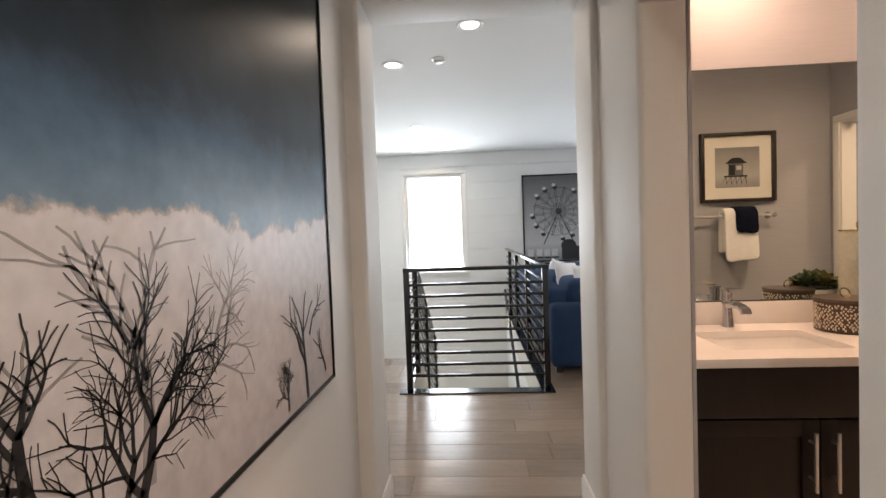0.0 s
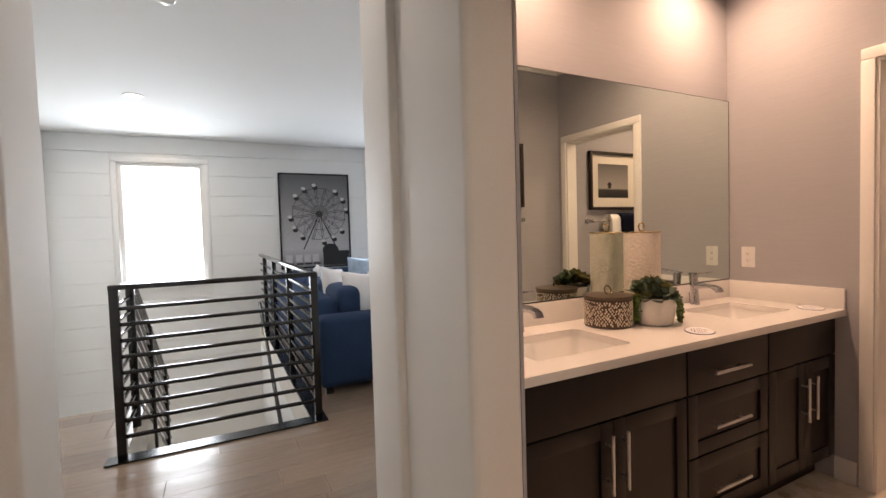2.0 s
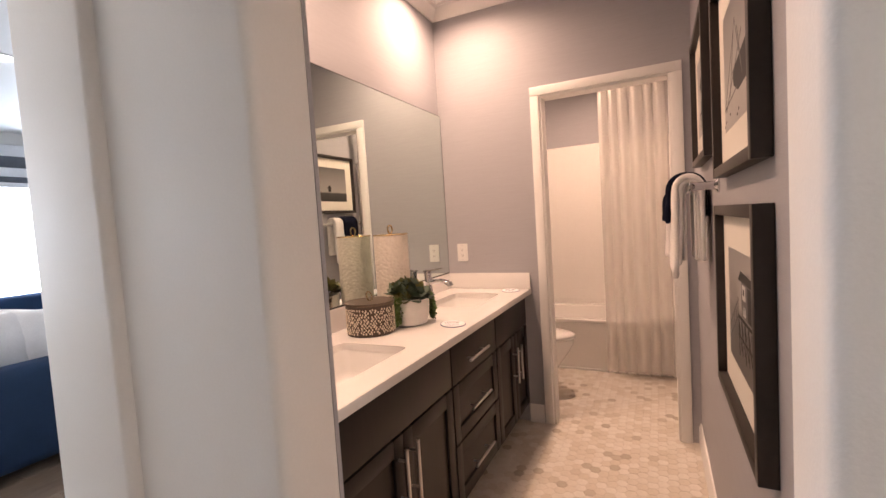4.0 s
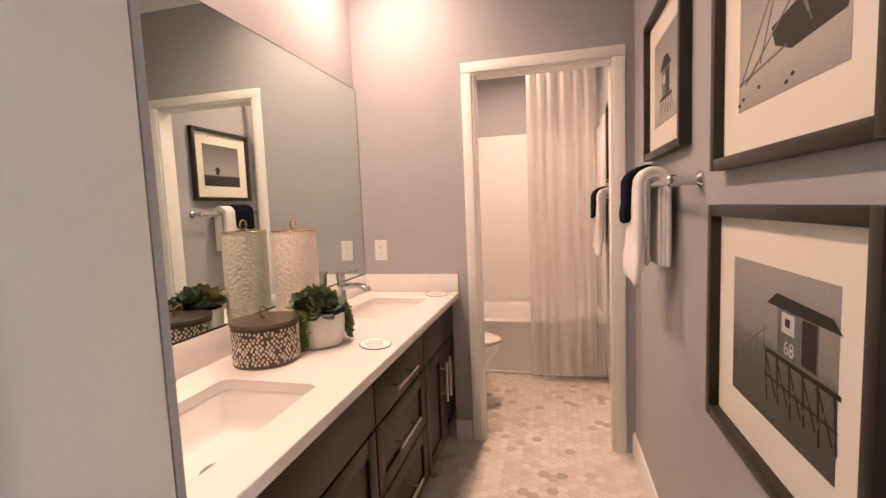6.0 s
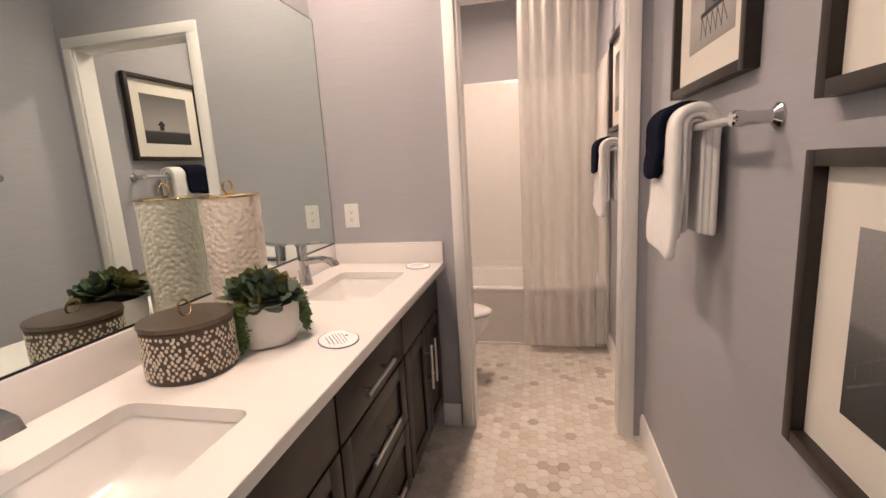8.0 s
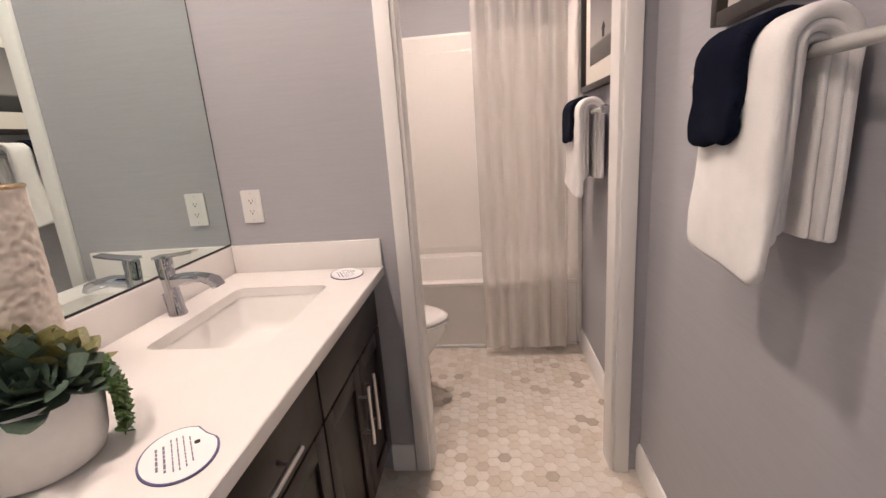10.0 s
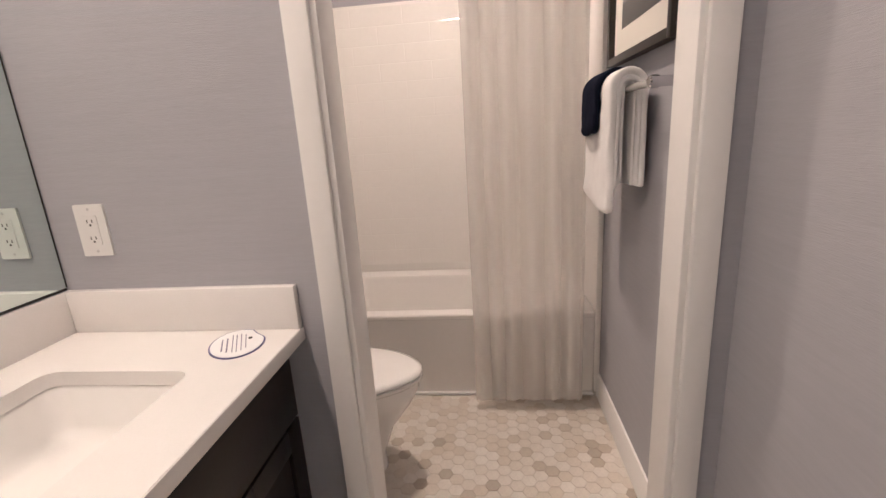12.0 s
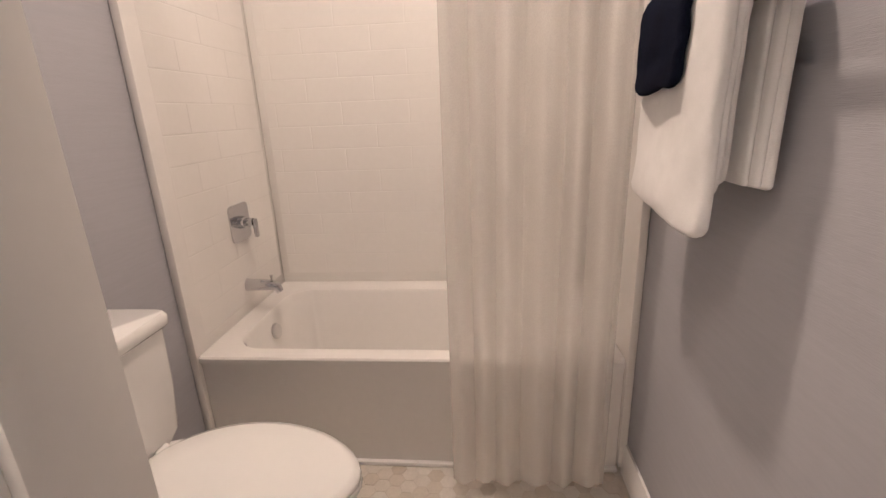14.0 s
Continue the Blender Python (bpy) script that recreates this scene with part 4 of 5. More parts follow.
# large tree print in the hall; its face looks along +x
HP_W, HP_H, HP_Z = 1.50, 1.56, 0.834
hall_print = thing("framed_tree_print", pose(HALL_L + 0.0005, 1.627 - HP_W / 2, HP_Z, 0, 0, 90), "large framed print of bare trees under stormy blue sky", "picture")
frame_bars(hall_print, HP_W, HP_H, 0.012, 0.026, shader("black_metal_frame", (0.02, 0.02, 0.022), 0.25, 0.6, var=0.1))
SKY = graded("stormy_sky_print", [(0.0, (0.55, 0.50, 0.50)), (0.18, (0.66, 0.62, 0.63)), (0.335, (0.72, 0.69, 0.71)), (0.340, (0.46, 0.42, 0.41)), (0.347, (0.19, 0.29, 0.40)), (0.42, (0.085, 0.15, 0.24)), (0.49, (0.026, 0.042, 0.064)), (0.58, (0.008, 0.010, 0.013)), (1.0, (0.006, 0.006, 0.007))], 0.36, wobble=0.30, size=2.6, grain=0.12, spec=0.22)
part("print", box(-HP_W / 2 + 0.0125, HP_W / 2 - 0.0125, -0.020, -0.002, 0.0125, HP_H - 0.0125), SKY, hall_print, "glossy print")
part("frame_edge", box(-HP_W / 2 - 0.004, HP_W / 2 + 0.004, -0.024, -0.001, -0.0045, -0.0005), STEEL, hall_print, "thin silver outer edge")
LIM = (-HP_W / 2 + 0.02, HP_W / 2 - 0.02, 0.015, 0.52)
rng = random.Random(12)
soft_ink = shader("smoky_ink", (0.36, 0.335, 0.335), 0.4, var=0.25, scale=9, fine=60, bump=0.0)
bm = bmesh.new()
for x, z, a, l, w in ((-0.16, 0.12, 88, 0.22, 0.030), (-0.34, 0.10, 104, 0.20, 0.026), (-0.05, 0.18, 66, 0.15, 0.016), (0.02, 0.26, 80, 0.12, 0.012), (-0.50, 0.20, 110, 0.18, 0.018)):
    branches(bm, rng, x, z, a, l, w, 2, -0.0206, 0.5, LIM)
part("misty_tree", bm, soft_ink, hall_print)
dark_ink = shader("tree_ink", (0.018, 0.016, 0.017), 0.35, var=0.3, scale=20, fine=60, bump=0.0)
bm = bmesh.new()
for x, z, a, l, w, d in ((-0.245, 0.016, 128, 0.17, 0.044, 3), (-0.20, 0.016, 66, 0.20, 0.026, 3), (-0.225, 0.016, 92, 0.16, 0.018, 3), (-0.33, 0.06, 155, 0.18, 0.018, 3)):
    branches(bm, rng, x, z, a, l, w, d, -0.0212, 0.25, LIM)
for x, z, a, l, w, d in ((0.50, 0.016, 92, 0.20, 0.019, 1), (0.47, 0.15, 118, 0.12, 0.011, 1), (0.53, 0.20, 66, 0.11, 0.010, 1), (0.665, 0.050, 104, 0.10, 0.013, 1), (0.36, 0.030, 96, 0.055, 0.012, 3)):
    branches(bm, rng, x, z, a, l, w, d, -0.0212, 0.0, LIM)
part("tree_drawing", bm, dark_ink, hall_print)

# ferris wheel print on the loft's back wall
fw, fh = 1.10, 1.50
fer = thing("framed_ferris_wheel_print", (0.845 + fw / 2, BACK - 0.006, 0.790), "black-framed monochrome print of a ferris wheel", "picture")
frame_bars(fer, fw, fh, 0.022, 0.030, IRON)
part("print", box(-fw / 2 + 0.0225, fw / 2 - 0.0225, -0.016, -0.001, 0.0225, fh - 0.0225), graded("grey_sky_print", [(0.0, (0.20, 0.20, 0.21)), (0.20, (0.50, 0.49, 0.50)), (0.5, (0.33, 0.32, 0.33)), (1.0, (0.09, 0.09, 0.095))], 0.4, wobble=0.05), fer)
lines, pale, pods = bmesh.new(), bmesh.new(), bmesh.new()
cx, cz, rad = 0.06, 0.86, 0.43
for k in range(16):
    a, b = 2 * math.pi * k / 16 + 0.13, 2 * math.pi * (k + 1) / 16 + 0.13
    for off in (-0.013, 0.013):
        stroke(lines, cx - off * math.sin(a), cz + off * math.cos(a), cx + rad * math.cos(a) - off * math.sin(a), cz + rad * math.sin(a) + off * math.cos(a), 0.009, 0.008, -0.0165)
    for f in (0.30, 0.60, 0.97):
        stroke(lines, cx + f * rad * math.cos(a), cz + f * rad * math.sin(a), cx + f * rad * math.cos(b), cz + f * rad * math.sin(b), 0.007, 0.007, -0.0167)
    stroke(lines, cx + 0.6 * rad * math.cos(a), cz + 0.6 * rad * math.sin(a), cx + 0.97 * rad * math.cos(b), cz + 0.97 * rad * math.sin(b), 0.005, 0.005, -0.0168)
    if k % 4 == 3:
        continue
    px, pz = cx + 1.04 * rad * math.cos(a), cz + 1.04 * rad * math.sin(a)
    for nm, dx, dz, rr, yy, mt in (("gondola", 0.008, -0.030, 0.034, -0.0172, INK), ("canopy", -0.012, 0.014, 0.027, -0.0174, PALE_INK)):
        one = bmesh.new()
        disc(one, px + dx, pz + dz, rr, yy, 9, 1.25)
        part(nm, one, mt, fer)
for s in (-0.26, 0.26):
    stroke(lines, cx, cz, cx + s, 0.30, 0.014, 0.018, -0.0166)
quad(pods, 0.10, 0.03, fw / 2 - 0.03, 0.26, -0.0170)
disc(pods, 0.22, 0.27, 0.11, -0.0171, 14, 1.2)
for x in (-0.48, -0.33, -0.20, -0.07):
    quad(pale, x, 0.10, x + 0.10, 0.22, -0.0170)
    quad(pods, x + 0.01, 0.06, x + 0.12, 0.085, -0.0171)
for piece in islands(lines):
    part("wheel_strut", piece, INK, fer)
for piece in islands(pale):
    part("pale_shape", piece, PALE_INK, fer)
for piece in islands(pods):
    part("skyline", piece, INK, fer)

SEA = graded("beach_photo", [(0.0, (0.045, 0.045, 0.045)), (0.30, (0.075, 0.075, 0.075)), (0.48, (0.12, 0.12, 0.12)), (0.53, (0.22, 0.22, 0.22)), (1.0, (0.31, 0.31, 0.31))], 0.3, wobble=0.10, size=4)
FOG = graded("foggy_photo", [(0.0, (0.30, 0.29, 0.28)), (0.3, (0.45, 0.44, 0.42)), (0.6, (0.36, 0.35, 0.34)), (1.0, (0.24, 0.24, 0.24))], 0.3, wobble=0.2, size=4)
DUSK = graded("dusk_photo", [(0.0, (0.03, 0.03, 0.03)), (0.24, (0.05, 0.05, 0.05)), (0.28, (0.34, 0.33, 0.32)), (0.6, (0.26, 0.25, 0.25)), (1.0, (0.12, 0.12, 0.12))], 0.3, wobble=0.04, size=4)


def word(t, text, x, z, size, y, material):
    cu = bpy.data.curves.new("lettering", "FONT")
    cu.body, cu.size, cu.extrude, cu.align_x = text, size, 0.0002, "CENTER"
    ob = bpy.data.objects.new("lettering", cu)
    me = bpy.data.meshes.new_from_object(ob)
    bpy.data.objects.remove(ob)
    me.materials.append(material)
    me.transform(pose(x, y, z, 90, 0, 0))
    return part("lettering", me, None, t)


def wall_frame(x0, x1, z0, z1, label, kind, photo_mat, margin=0.112, face=0.026):
    """A framed photograph with a mat, hung on the south wall so that it faces north."""
    w, h = x1 - x0, z1 - z0
    t = thing("framed_photograph", pose((x0 + x1) / 2, SOUTH + 0.0005, z0, 0, 0, 180), label, "picture", "framed beach photographs")
    frame_bars(t, w, h, face, 0.034, BLACKWOOD)
    part("mat", box(-w / 2 + face + 0.0005, w / 2 - face - 0.0005, -0.012, -0.001, face + 0.0005, h - face - 0.0005), MAT_BOARD, t, "cream mat board")
    pw, ph = w / 2 - margin, h - 2 * margin
    part("photo", box(-pw, pw, -0.0125, -0.0121, margin, margin + ph), photo_mat, t, "black and white photograph")
    dk, gr, pl = bmesh.new(), bmesh.new(), bmesh.new()
    y = -0.0128
    if kind == "tower":
        s, o = ph, 0.27
        X = lambda v: (v * 0.82 + o) * s
        Zf = lambda v: margin + (v + 0.03) * s
        quad(gr, X(-0.28), Zf(0.46), X(0.26), Zf(0.74), y)
        vs = [dk.verts.new((X(a), y - 0.0002, Zf(b))) for a, b in ((-0.46, 0.735), (0.50, 0.735), (0.40, 0.80), (-0.30, 0.82))]
        dk.faces.new(vs)
        quad(dk, X(0.06), Zf(0.47), X(0.24), Zf(0.725), y - 0.0002)
        quad(pl, X(-0.22), Zf(0.60), X(-0.04), Zf(0.72), y - 0.0003)
        quad(dk, X(-0.17), Zf(0.64), X(-0.10), Zf(0.69), y - 0.0005)
        word(t, "68", X(-0.11), Zf(0.475), 0.12 * s, y - 0.0004, PALE_INK)
        quad(dk, X(-0.50), Zf(0.415), X(0.50), Zf(0.445), y - 0.0001)
        for k in range(6):
            xx = -0.46 + 0.18 * k
            stroke(dk, X(xx), Zf(0.42), X(xx + 0.03), Zf(0.10 + 0.03 * (k % 2)), 0.020 * s, 0.018 * s, y - 0.0002)
            if k < 5:
                stroke(dk, X(xx), Zf(0.41), X(xx + 0.17), Zf(0.16), 0.014 * s, 0.014 * s, y - 0.0003)
                stroke(gr, X(xx + 0.16), Zf(0.40), X(xx), Zf(0.18), 0.012 * s, 0.012 * s, y - 0.0004)
        stroke(dk, X(-0.48), Zf(0.27), X(0.48), Zf(0.25), 0.012 * s, 0.012 * s, y - 0.0005)
        for k in range(5):
            stroke(gr, X(-0.50 - 0.13 * k), Zf(0.44 - 0.06 * k), X(-0.50 - 0.13 * k), Zf(0.58 - 0.07 * k), 0.008 * s, 0.008 * s, y - 0.0002)
        stroke(gr, X(-0.46), Zf(0.57), X(-1.08), Zf(0.25), 0.008 * s, 0.008 * s, y - 0.0003)
        stroke(gr, X(-0.46), Zf(0.44), X(-1.08), Zf(0.13), 0.014 * s, 0.014 * s, y - 0.0003)
    elif kind == "boat":
        s = ph
        vs = [dk.verts.new((x * s, y, margin + z * s)) for x, z in ((-0.15, 0.42), (0.55, 0.52), (0.66, 0.40), (0.60, 0.24), (0.10, 0.22), (-0.10, 0.30))]
        dk.faces.new(vs)
        for a, b in (((-0.60, 0.18), (-0.05, 0.74)), ((-0.52, 0.17), (0.30, 0.62)), ((-0.30, 0.25), (-0.02, 0.80)), ((-0.02, 0.80), (0.26, 0.36)), ((-0.62, 0.19), (0.05, 0.26)), ((0.10, 0.70), (0.30, 0.30))):
            stroke(gr, a[0] * s, margin + a[1] * s, b[0] * s, margin + b[1] * s, 0.016 * s, 0.012 * s, y - 0.0002)
        for k, xx in enumerate((-0.62, -0.55, -0.31, 0.05, 0.12)):
            disc(dk, xx * s, margin + (0.05 + 0.03 * (k % 3)) * s, 0.014 * s, y, 7, 1.8)
    elif kind == "hut":
        s = ph
        quad(gr, -0.14 * s, margin + 0.30 * s, 0.22 * s, margin + 0.60 * s, y)
        quad(dk, 0.06 * s, margin + 0.31 * s, 0.20 * s, margin + 0.57 * s, y - 0.0002)
        quad(dk, -0.24 * s, margin + 0.26 * s, 0.32 * s, margin + 0.30 * s, y - 0.0001)
        quad(pl, -0.10 * s, margin + 0.44 * s, 0.02 * s, margin + 0.54 * s, y - 0.0002)
        vs = [dk.verts.new((x * s, y - 0.0003, margin + z * s)) for x, z in ((-0.24, 0.60), (0.30, 0.60), (0.12, 0.74), (-0.06, 0.74))]
        dk.faces.new(vs)
        for k in range(5):
            xx = (-0.20 + 0.12 * k) * s
            stroke(dk, xx, margin + 0.27 * s, xx - 0.02 * s, margin + 0.08 * s, 0.014 * s, 0.014 * s, y)
            stroke(gr, xx, margin + 0.26 * s, xx + 0.10 * s, margin + 0.10 * s, 0.012 * s, 0.012 * s, y - 0.0001)
    else:
        s = ph
        quad(dk, 0.10 * s, margin + 0.28 * s, 0.22 * s, margin + 0.38 * s, y)
        vs = [dk.verts.new((x * s, y - 0.0001, margin + z * s)) for x, z in ((0.05, 0.38), (0.27, 0.38), (0.18, 0.47), (0.14, 0.47))]
        dk.faces.new(vs)
    for nm, b, mt in (("dark_shape", dk, INK), ("grey_shape", gr, GREY_INK), ("pale_shape", pl, PALE_INK)):
        for piece in islands(b):
            part(nm, piece, mt, t)
    return t


wall_frame(0.866, 1.470, 0.802, 1.318, "dark-framed beach photograph of a numbered lifeguard tower", "tower", SEA)
wall_frame(0.866, 1.462, 1.397, 1.915, "dark-framed beach photograph of a stranded boat", "boat", FOG)
wall_frame(1.735, 2.288, 1.493, 2.024, "dark-framed photograph of a lifeguard hut above towels", "hut", FOG)
wall_frame(3.045, 3.665, 1.468, 2.010, "dark-framed photograph of a distant hut at dusk", "dusk", DUSK)


# ---- towel bars and towels ----
BAR_Y = SOUTH + 0.072


def towel_bar(x0, x1, z):
    t = thing("towel_bar", (0, 0, 0), "clear glass towel bar with chrome posts on grey wall", "towel bar", "towel bars")
    part("rod", tube(bmesh.new(), [(x0 + 0.012, BAR_Y, z), (x1 - 0.012, BAR_Y, z)], 0.0105, 16), shader("frosted_rod", (0.62, 0.62, 0.60), 0.12, 0.35, var=0.05), t, "pale glassy rod")
    for x in (x0, x1):
        bm = bmesh.new()
        ring = lambda r, y: [(x + r * math.cos(a), y, z + r * math.sin(a)) for a in [2 * math.pi * k / 20 for k in range(20)]]
        loft(bm, [ring(0.026, SOUTH + 0.0005), ring(0.026, SOUTH + 0.006), ring(0.021, SOUTH + 0.010), ring(0.0135, SOUTH + 0.016), ring(0.0135, BAR_Y - 0.012), ring(0.0165, BAR_Y - 0.006), ring(0.0165, BAR_Y + 0.012), ring(0.013, BAR_Y + 0.016)])
        part("bracket", bm, CHROME, t, "round chrome post")


def draped(bm, x0, x1, z, rf, rb, th, front, back, seed, flare=0.0, skew=0.0, wave=0.006, hem=0.0, n=40):
    """One thick, soft layer of cloth over the bar: rf and rb are its distances before and behind it, th its thickness."""
    path, m = [], 14
    for k in range(m):
        path.append((0, k / m))
    for k in range(13):
        path.append((1, k / 12))
    for k in range(1, 9):
        path.append((2, k / 8))
    rings = []
    for i in range(n + 1):
        f = 0.5 - 0.5 * math.cos(math.pi * i / n)
        x, fl = x0 + (x1 - x0) * f, front + skew * (1 - f) + 0.006 * noise.noise(Vector((f * 4, seed, 1.7)))
        near = min(1.0, min(f, 1 - f) * (x1 - x0) / 0.035)
        fl -= 0.030 * (1 - math.sqrt(1 - (1 - near) ** 2))
        edge = min(1.0, min(f, 1 - f) * (x1 - x0) / (th * 0.6))
        half = th / 2 * (0.10 + 0.90 * math.sqrt(max(0.0, 1 - (1 - edge) ** 2)))
        mid = []
        for leg, u in path:
            lump = wave * noise.noise(Vector((x * 13, u * 2.6 + leg, seed)))
            if leg == 0:
                y, zz = BAR_Y + rf + flare * (1 - u) ** 1.4 + lump * (1.2 - u), z - fl * (1 - u)
                pad = 1 + 0.22 * noise.noise(Vector((x * 9, u * 4, seed + 8)))
                if hem and abs(fl * (1 - u) - hem) < 0.016:
                    pad *= 0.72
            elif leg == 1:
                a = math.pi * u
                y, zz, pad = BAR_Y + (rf - rb) / 2 + (rf + rb) / 2 * math.cos(a), z + min(rf, 0.058) * math.sin(a) ** 0.9, 1.0
            else:
                y, zz, pad = BAR_Y - rb, z - back * u, 0.8
            mid.append((y, zz, half * pad))
        a, b = [], []
        for k, (y, zz, h) in enumerate(mid):
            p, q = mid[max(k - 1, 0)], mid[min(k + 1, len(mid) - 1)]
            d = Vector((q[0] - p[0], q[1] - p[1])).normalized()
            a.append((y + d.y * h, zz - d.x * h))
            b.append((y - d.y * h, zz + d.x * h))
        def cap(k, s):
            y, zz, h = mid[k]
            return [(y + h * math.cos(t) * s, zz - h * math.sin(t)) for t in [math.pi * q / 6 for q in range(1, 6)]]
        prof = a + cap(-1, -1) + b[::-1] + cap(0, -1)
        rings.append([(x + 0.003 * noise.noise(Vector((yy * 30, zz * 7, seed + 5))), yy, zz) for yy, zz in prof])
    loft(bm, rings)
    return bm


def towel_set(x0, x1, z, drop, navy0, navy1, navy_drop, seed, loose):
    t = thing("bath_towel", (0, 0, 0), "thick folded white terry towel hung over bar", "towel", "white bath towels")
    for dx0, dx1, rf, rb, th, fr, flare, skew, wave, hem in (
        (0.022, -0.006, 0.0175, 0.0165, 0.012, 0.86, 0.004, 0.0, 0.004, 0.05),
        (0.006, 0.0, 0.0320, 0.0275, 0.016, 0.93, 0.007, -0.01, 0.007, 0.05),
        (0.0, -0.004, 0.0495, 0.0400, 0.023, 1.0, 0.008, loose, 0.010, 0.0),
    ):
        part("fold", draped(bmesh.new(), x0 + dx0, x1 + dx1, z, rf, rb, th, drop * fr, drop * 0.85, seed + rf * 90, flare, skew, wave, hem), TERRY, t, smooth=75)
    h = thing("hand_towel", (0, 0, 0), "navy terry hand towel draped over white towel", "towel", "navy hand towels")
    part("fold", draped(bmesh.new(), navy0, navy1, z + 0.004, 0.0705, 0.0545, 0.020, navy_drop, navy_drop * 0.8, seed + 4, 0.004, -0.012, 0.006), NAVY, h, smooth=75)


towel_bar(1.637, 2.238, 1.385)
towel_set(1.855, 2.098, 1.385, 0.314, 1.925, 2.082, 0.130, 3.0, 0.022)
towel_bar(3.020, 3.640, 1.363)
towel_set(3.205, 3.535, 1.363, 0.330, 3.310, 3.520, 0.130, 11.0, 0.03)


# ---- toilet ----
def egg(cx, y0, y1, half, z, n=36, sq=0.0):
    """A rounded plan, blunt at y1 and narrowing to a round front at y0."""
    pts, yc, L = [], (y0 + y1) / 2, (y1 - y0) / 2
    for k in range(n):
        a = 2 * math.pi * k / n
        s, c0 = math.sin(a), math.cos(a)
        w = half * (1 + 0.10 * s - 0.06 * (s * s))
        pts.append((cx + w * math.copysign(abs(c0) ** (1 - sq), c0), yc + L * s, z))
    return pts


toilet = thing("toilet", (3.262, 2.215, 0), "white two-piece ceramic toilet with closed lid", "toilet")
BACKY, FR = -0.03, -0.725
bm = bmesh.new()
loft(bm, [egg(0, -0.56, -0.08, 0.095, 0.001), egg(0, -0.565, -0.07, 0.105, 0.02), egg(0, -0.56, -0.07, 0.095, 0.08), egg(0, -0.60, -0.06, 0.110, 0.19), egg(0, -0.68, -0.05, 0.155, 0.30), egg(0, -0.715, -0.045, 0.175, 0.365), egg(0, -0.715, -0.045, 0.174, 0.395), egg(0, -0.70, -0.06, 0.160, 0.400)])
part("bowl", bm, CERAMIC, toilet, smooth=60)
bm = bmesh.new()
loft(bm, [egg(0, FR - 0.002, -0.20, 0.178, 0.4015), egg(0, FR - 0.006, -0.20, 0.182, 0.406), egg(0, FR - 0.004, -0.20, 0.180, 0.414), egg(0, FR + 0.005, -0.21, 0.170, 0.416)])
part("seat", bm, CERAMIC, toilet, smooth=60)
bm = bmesh.new()
loft(bm, [egg(0, FR, -0.20, 0.177, 0.4185), egg(0, FR - 0.005, -0.195, 0.182, 0.424), egg(0, FR - 0.002, -0.195, 0.179, 0.434), egg(0, FR + 0.02, -0.21, 0.160, 0.441), egg(0, FR + 0.12, -0.28, 0.090, 0.444)])
part("lid", bm, CERAMIC, toilet, "closed white lid", smooth=60)
bm = bmesh.new()
loft(bm, [[(x, y, z) for x, y in rounded(w, d, 0.035, 6, 0, -0.105)] for w, d, z in ((0.33, 0.15, 0.401), (0.36, 0.172, 0.43), (0.385, 0.182, 0.56), (0.395, 0.186, 0.715))])
tank = part("tank", bm, CERAMIC, toilet, smooth=60)
bm = bmesh.new()
loft(bm, [[(x, y, z) for x, y in rounded(w, d, 0.03, 6, 0, -0.105)] for w, d, z in ((0.405, 0.196, 0.7155), (0.417, 0.206, 0.722), (0.417, 0.206, 0.742), (0.405, 0.196, 0.752))])
part("tank_lid", bm, CERAMIC, toilet, smooth=60)
part("flush_lever", tube(bmesh.new(), [(-0.15, -0.195, 0.66), (-0.15, -0.212, 0.66), (-0.10, -0.216, 0.658), (-0.075, -0.216, 0.656)], [0.010, 0.008, 0.005, 0.006], 8), CHROME, toilet)
hinge = bmesh.new()
for s in (-0.07, 0.07):
    tube(hinge, [(s - 0.018, -0.205, 0.426), (s + 0.018, -0.205, 0.426)], 0.010, 10)
part("hinge", hinge, CERAMIC, toilet)

# ---- bathtub and surround ----
TY0, TY1, TX1, RIM = SOUTH + 0.028, 2.192, 4.492, 0.430
tub = thing("bathtub", (0, 0, 0), "white alcove bathtub with flat apron", "bathtub")
tcx, tcy = (TUB_X + TX1) / 2, (TY0 + TY1) / 2
ring = lambda x0, x1, y0, y1, r, z: [(x, y, z) for x, y in rounded(x1 - x0, y1 - y0, r, 8, (x0 + x1) / 2, (y0 + y1) / 2)]
bm = bmesh.new()
loft(bm, [ring(TUB_X + 0.012, TX1, TY0, TY1, 0.004, 0.012), ring(TUB_X + 0.012, TX1, TY0, TY1, 0.004, RIM - 0.030), ring(TUB_X, TX1, TY0, TY1, 0.006, RIM - 0.024), ring(TUB_X, TX1, TY0, TY1, 0.008, RIM - 0.006), ring(TUB_X + 0.006, TX1 - 0.001, TY0 + 0.001, TY1 - 0.001, 0.010, RIM),
          ring(TUB_X + 0.065, TX1 - 0.105, TY0 + 0.10, TY1 - 0.085, 0.11, RIM), ring(TUB_X + 0.075, TX1 - 0.115, TY0 + 0.11, TY1 - 0.095, 0.10, RIM - 0.012), ring(TUB_X + 0.10, TX1 - 0.14, TY0 + 0.20, TY1 - 0.12, 0.10, 0.14), ring(TUB_X + 0.15, TX1 - 0.19, TY0 + 0.28, TY1 - 0.17, 0.09, 0.085)], caps=False)
bm.faces.new([bm.verts.new(p) for p in ring(TUB_X + 0.15, TX1 - 0.19, TY0 + 0.28, TY1 - 0.17, 0.09, 0.085)])
part("shell", bm, ACRYLIC, tub, smooth=40)
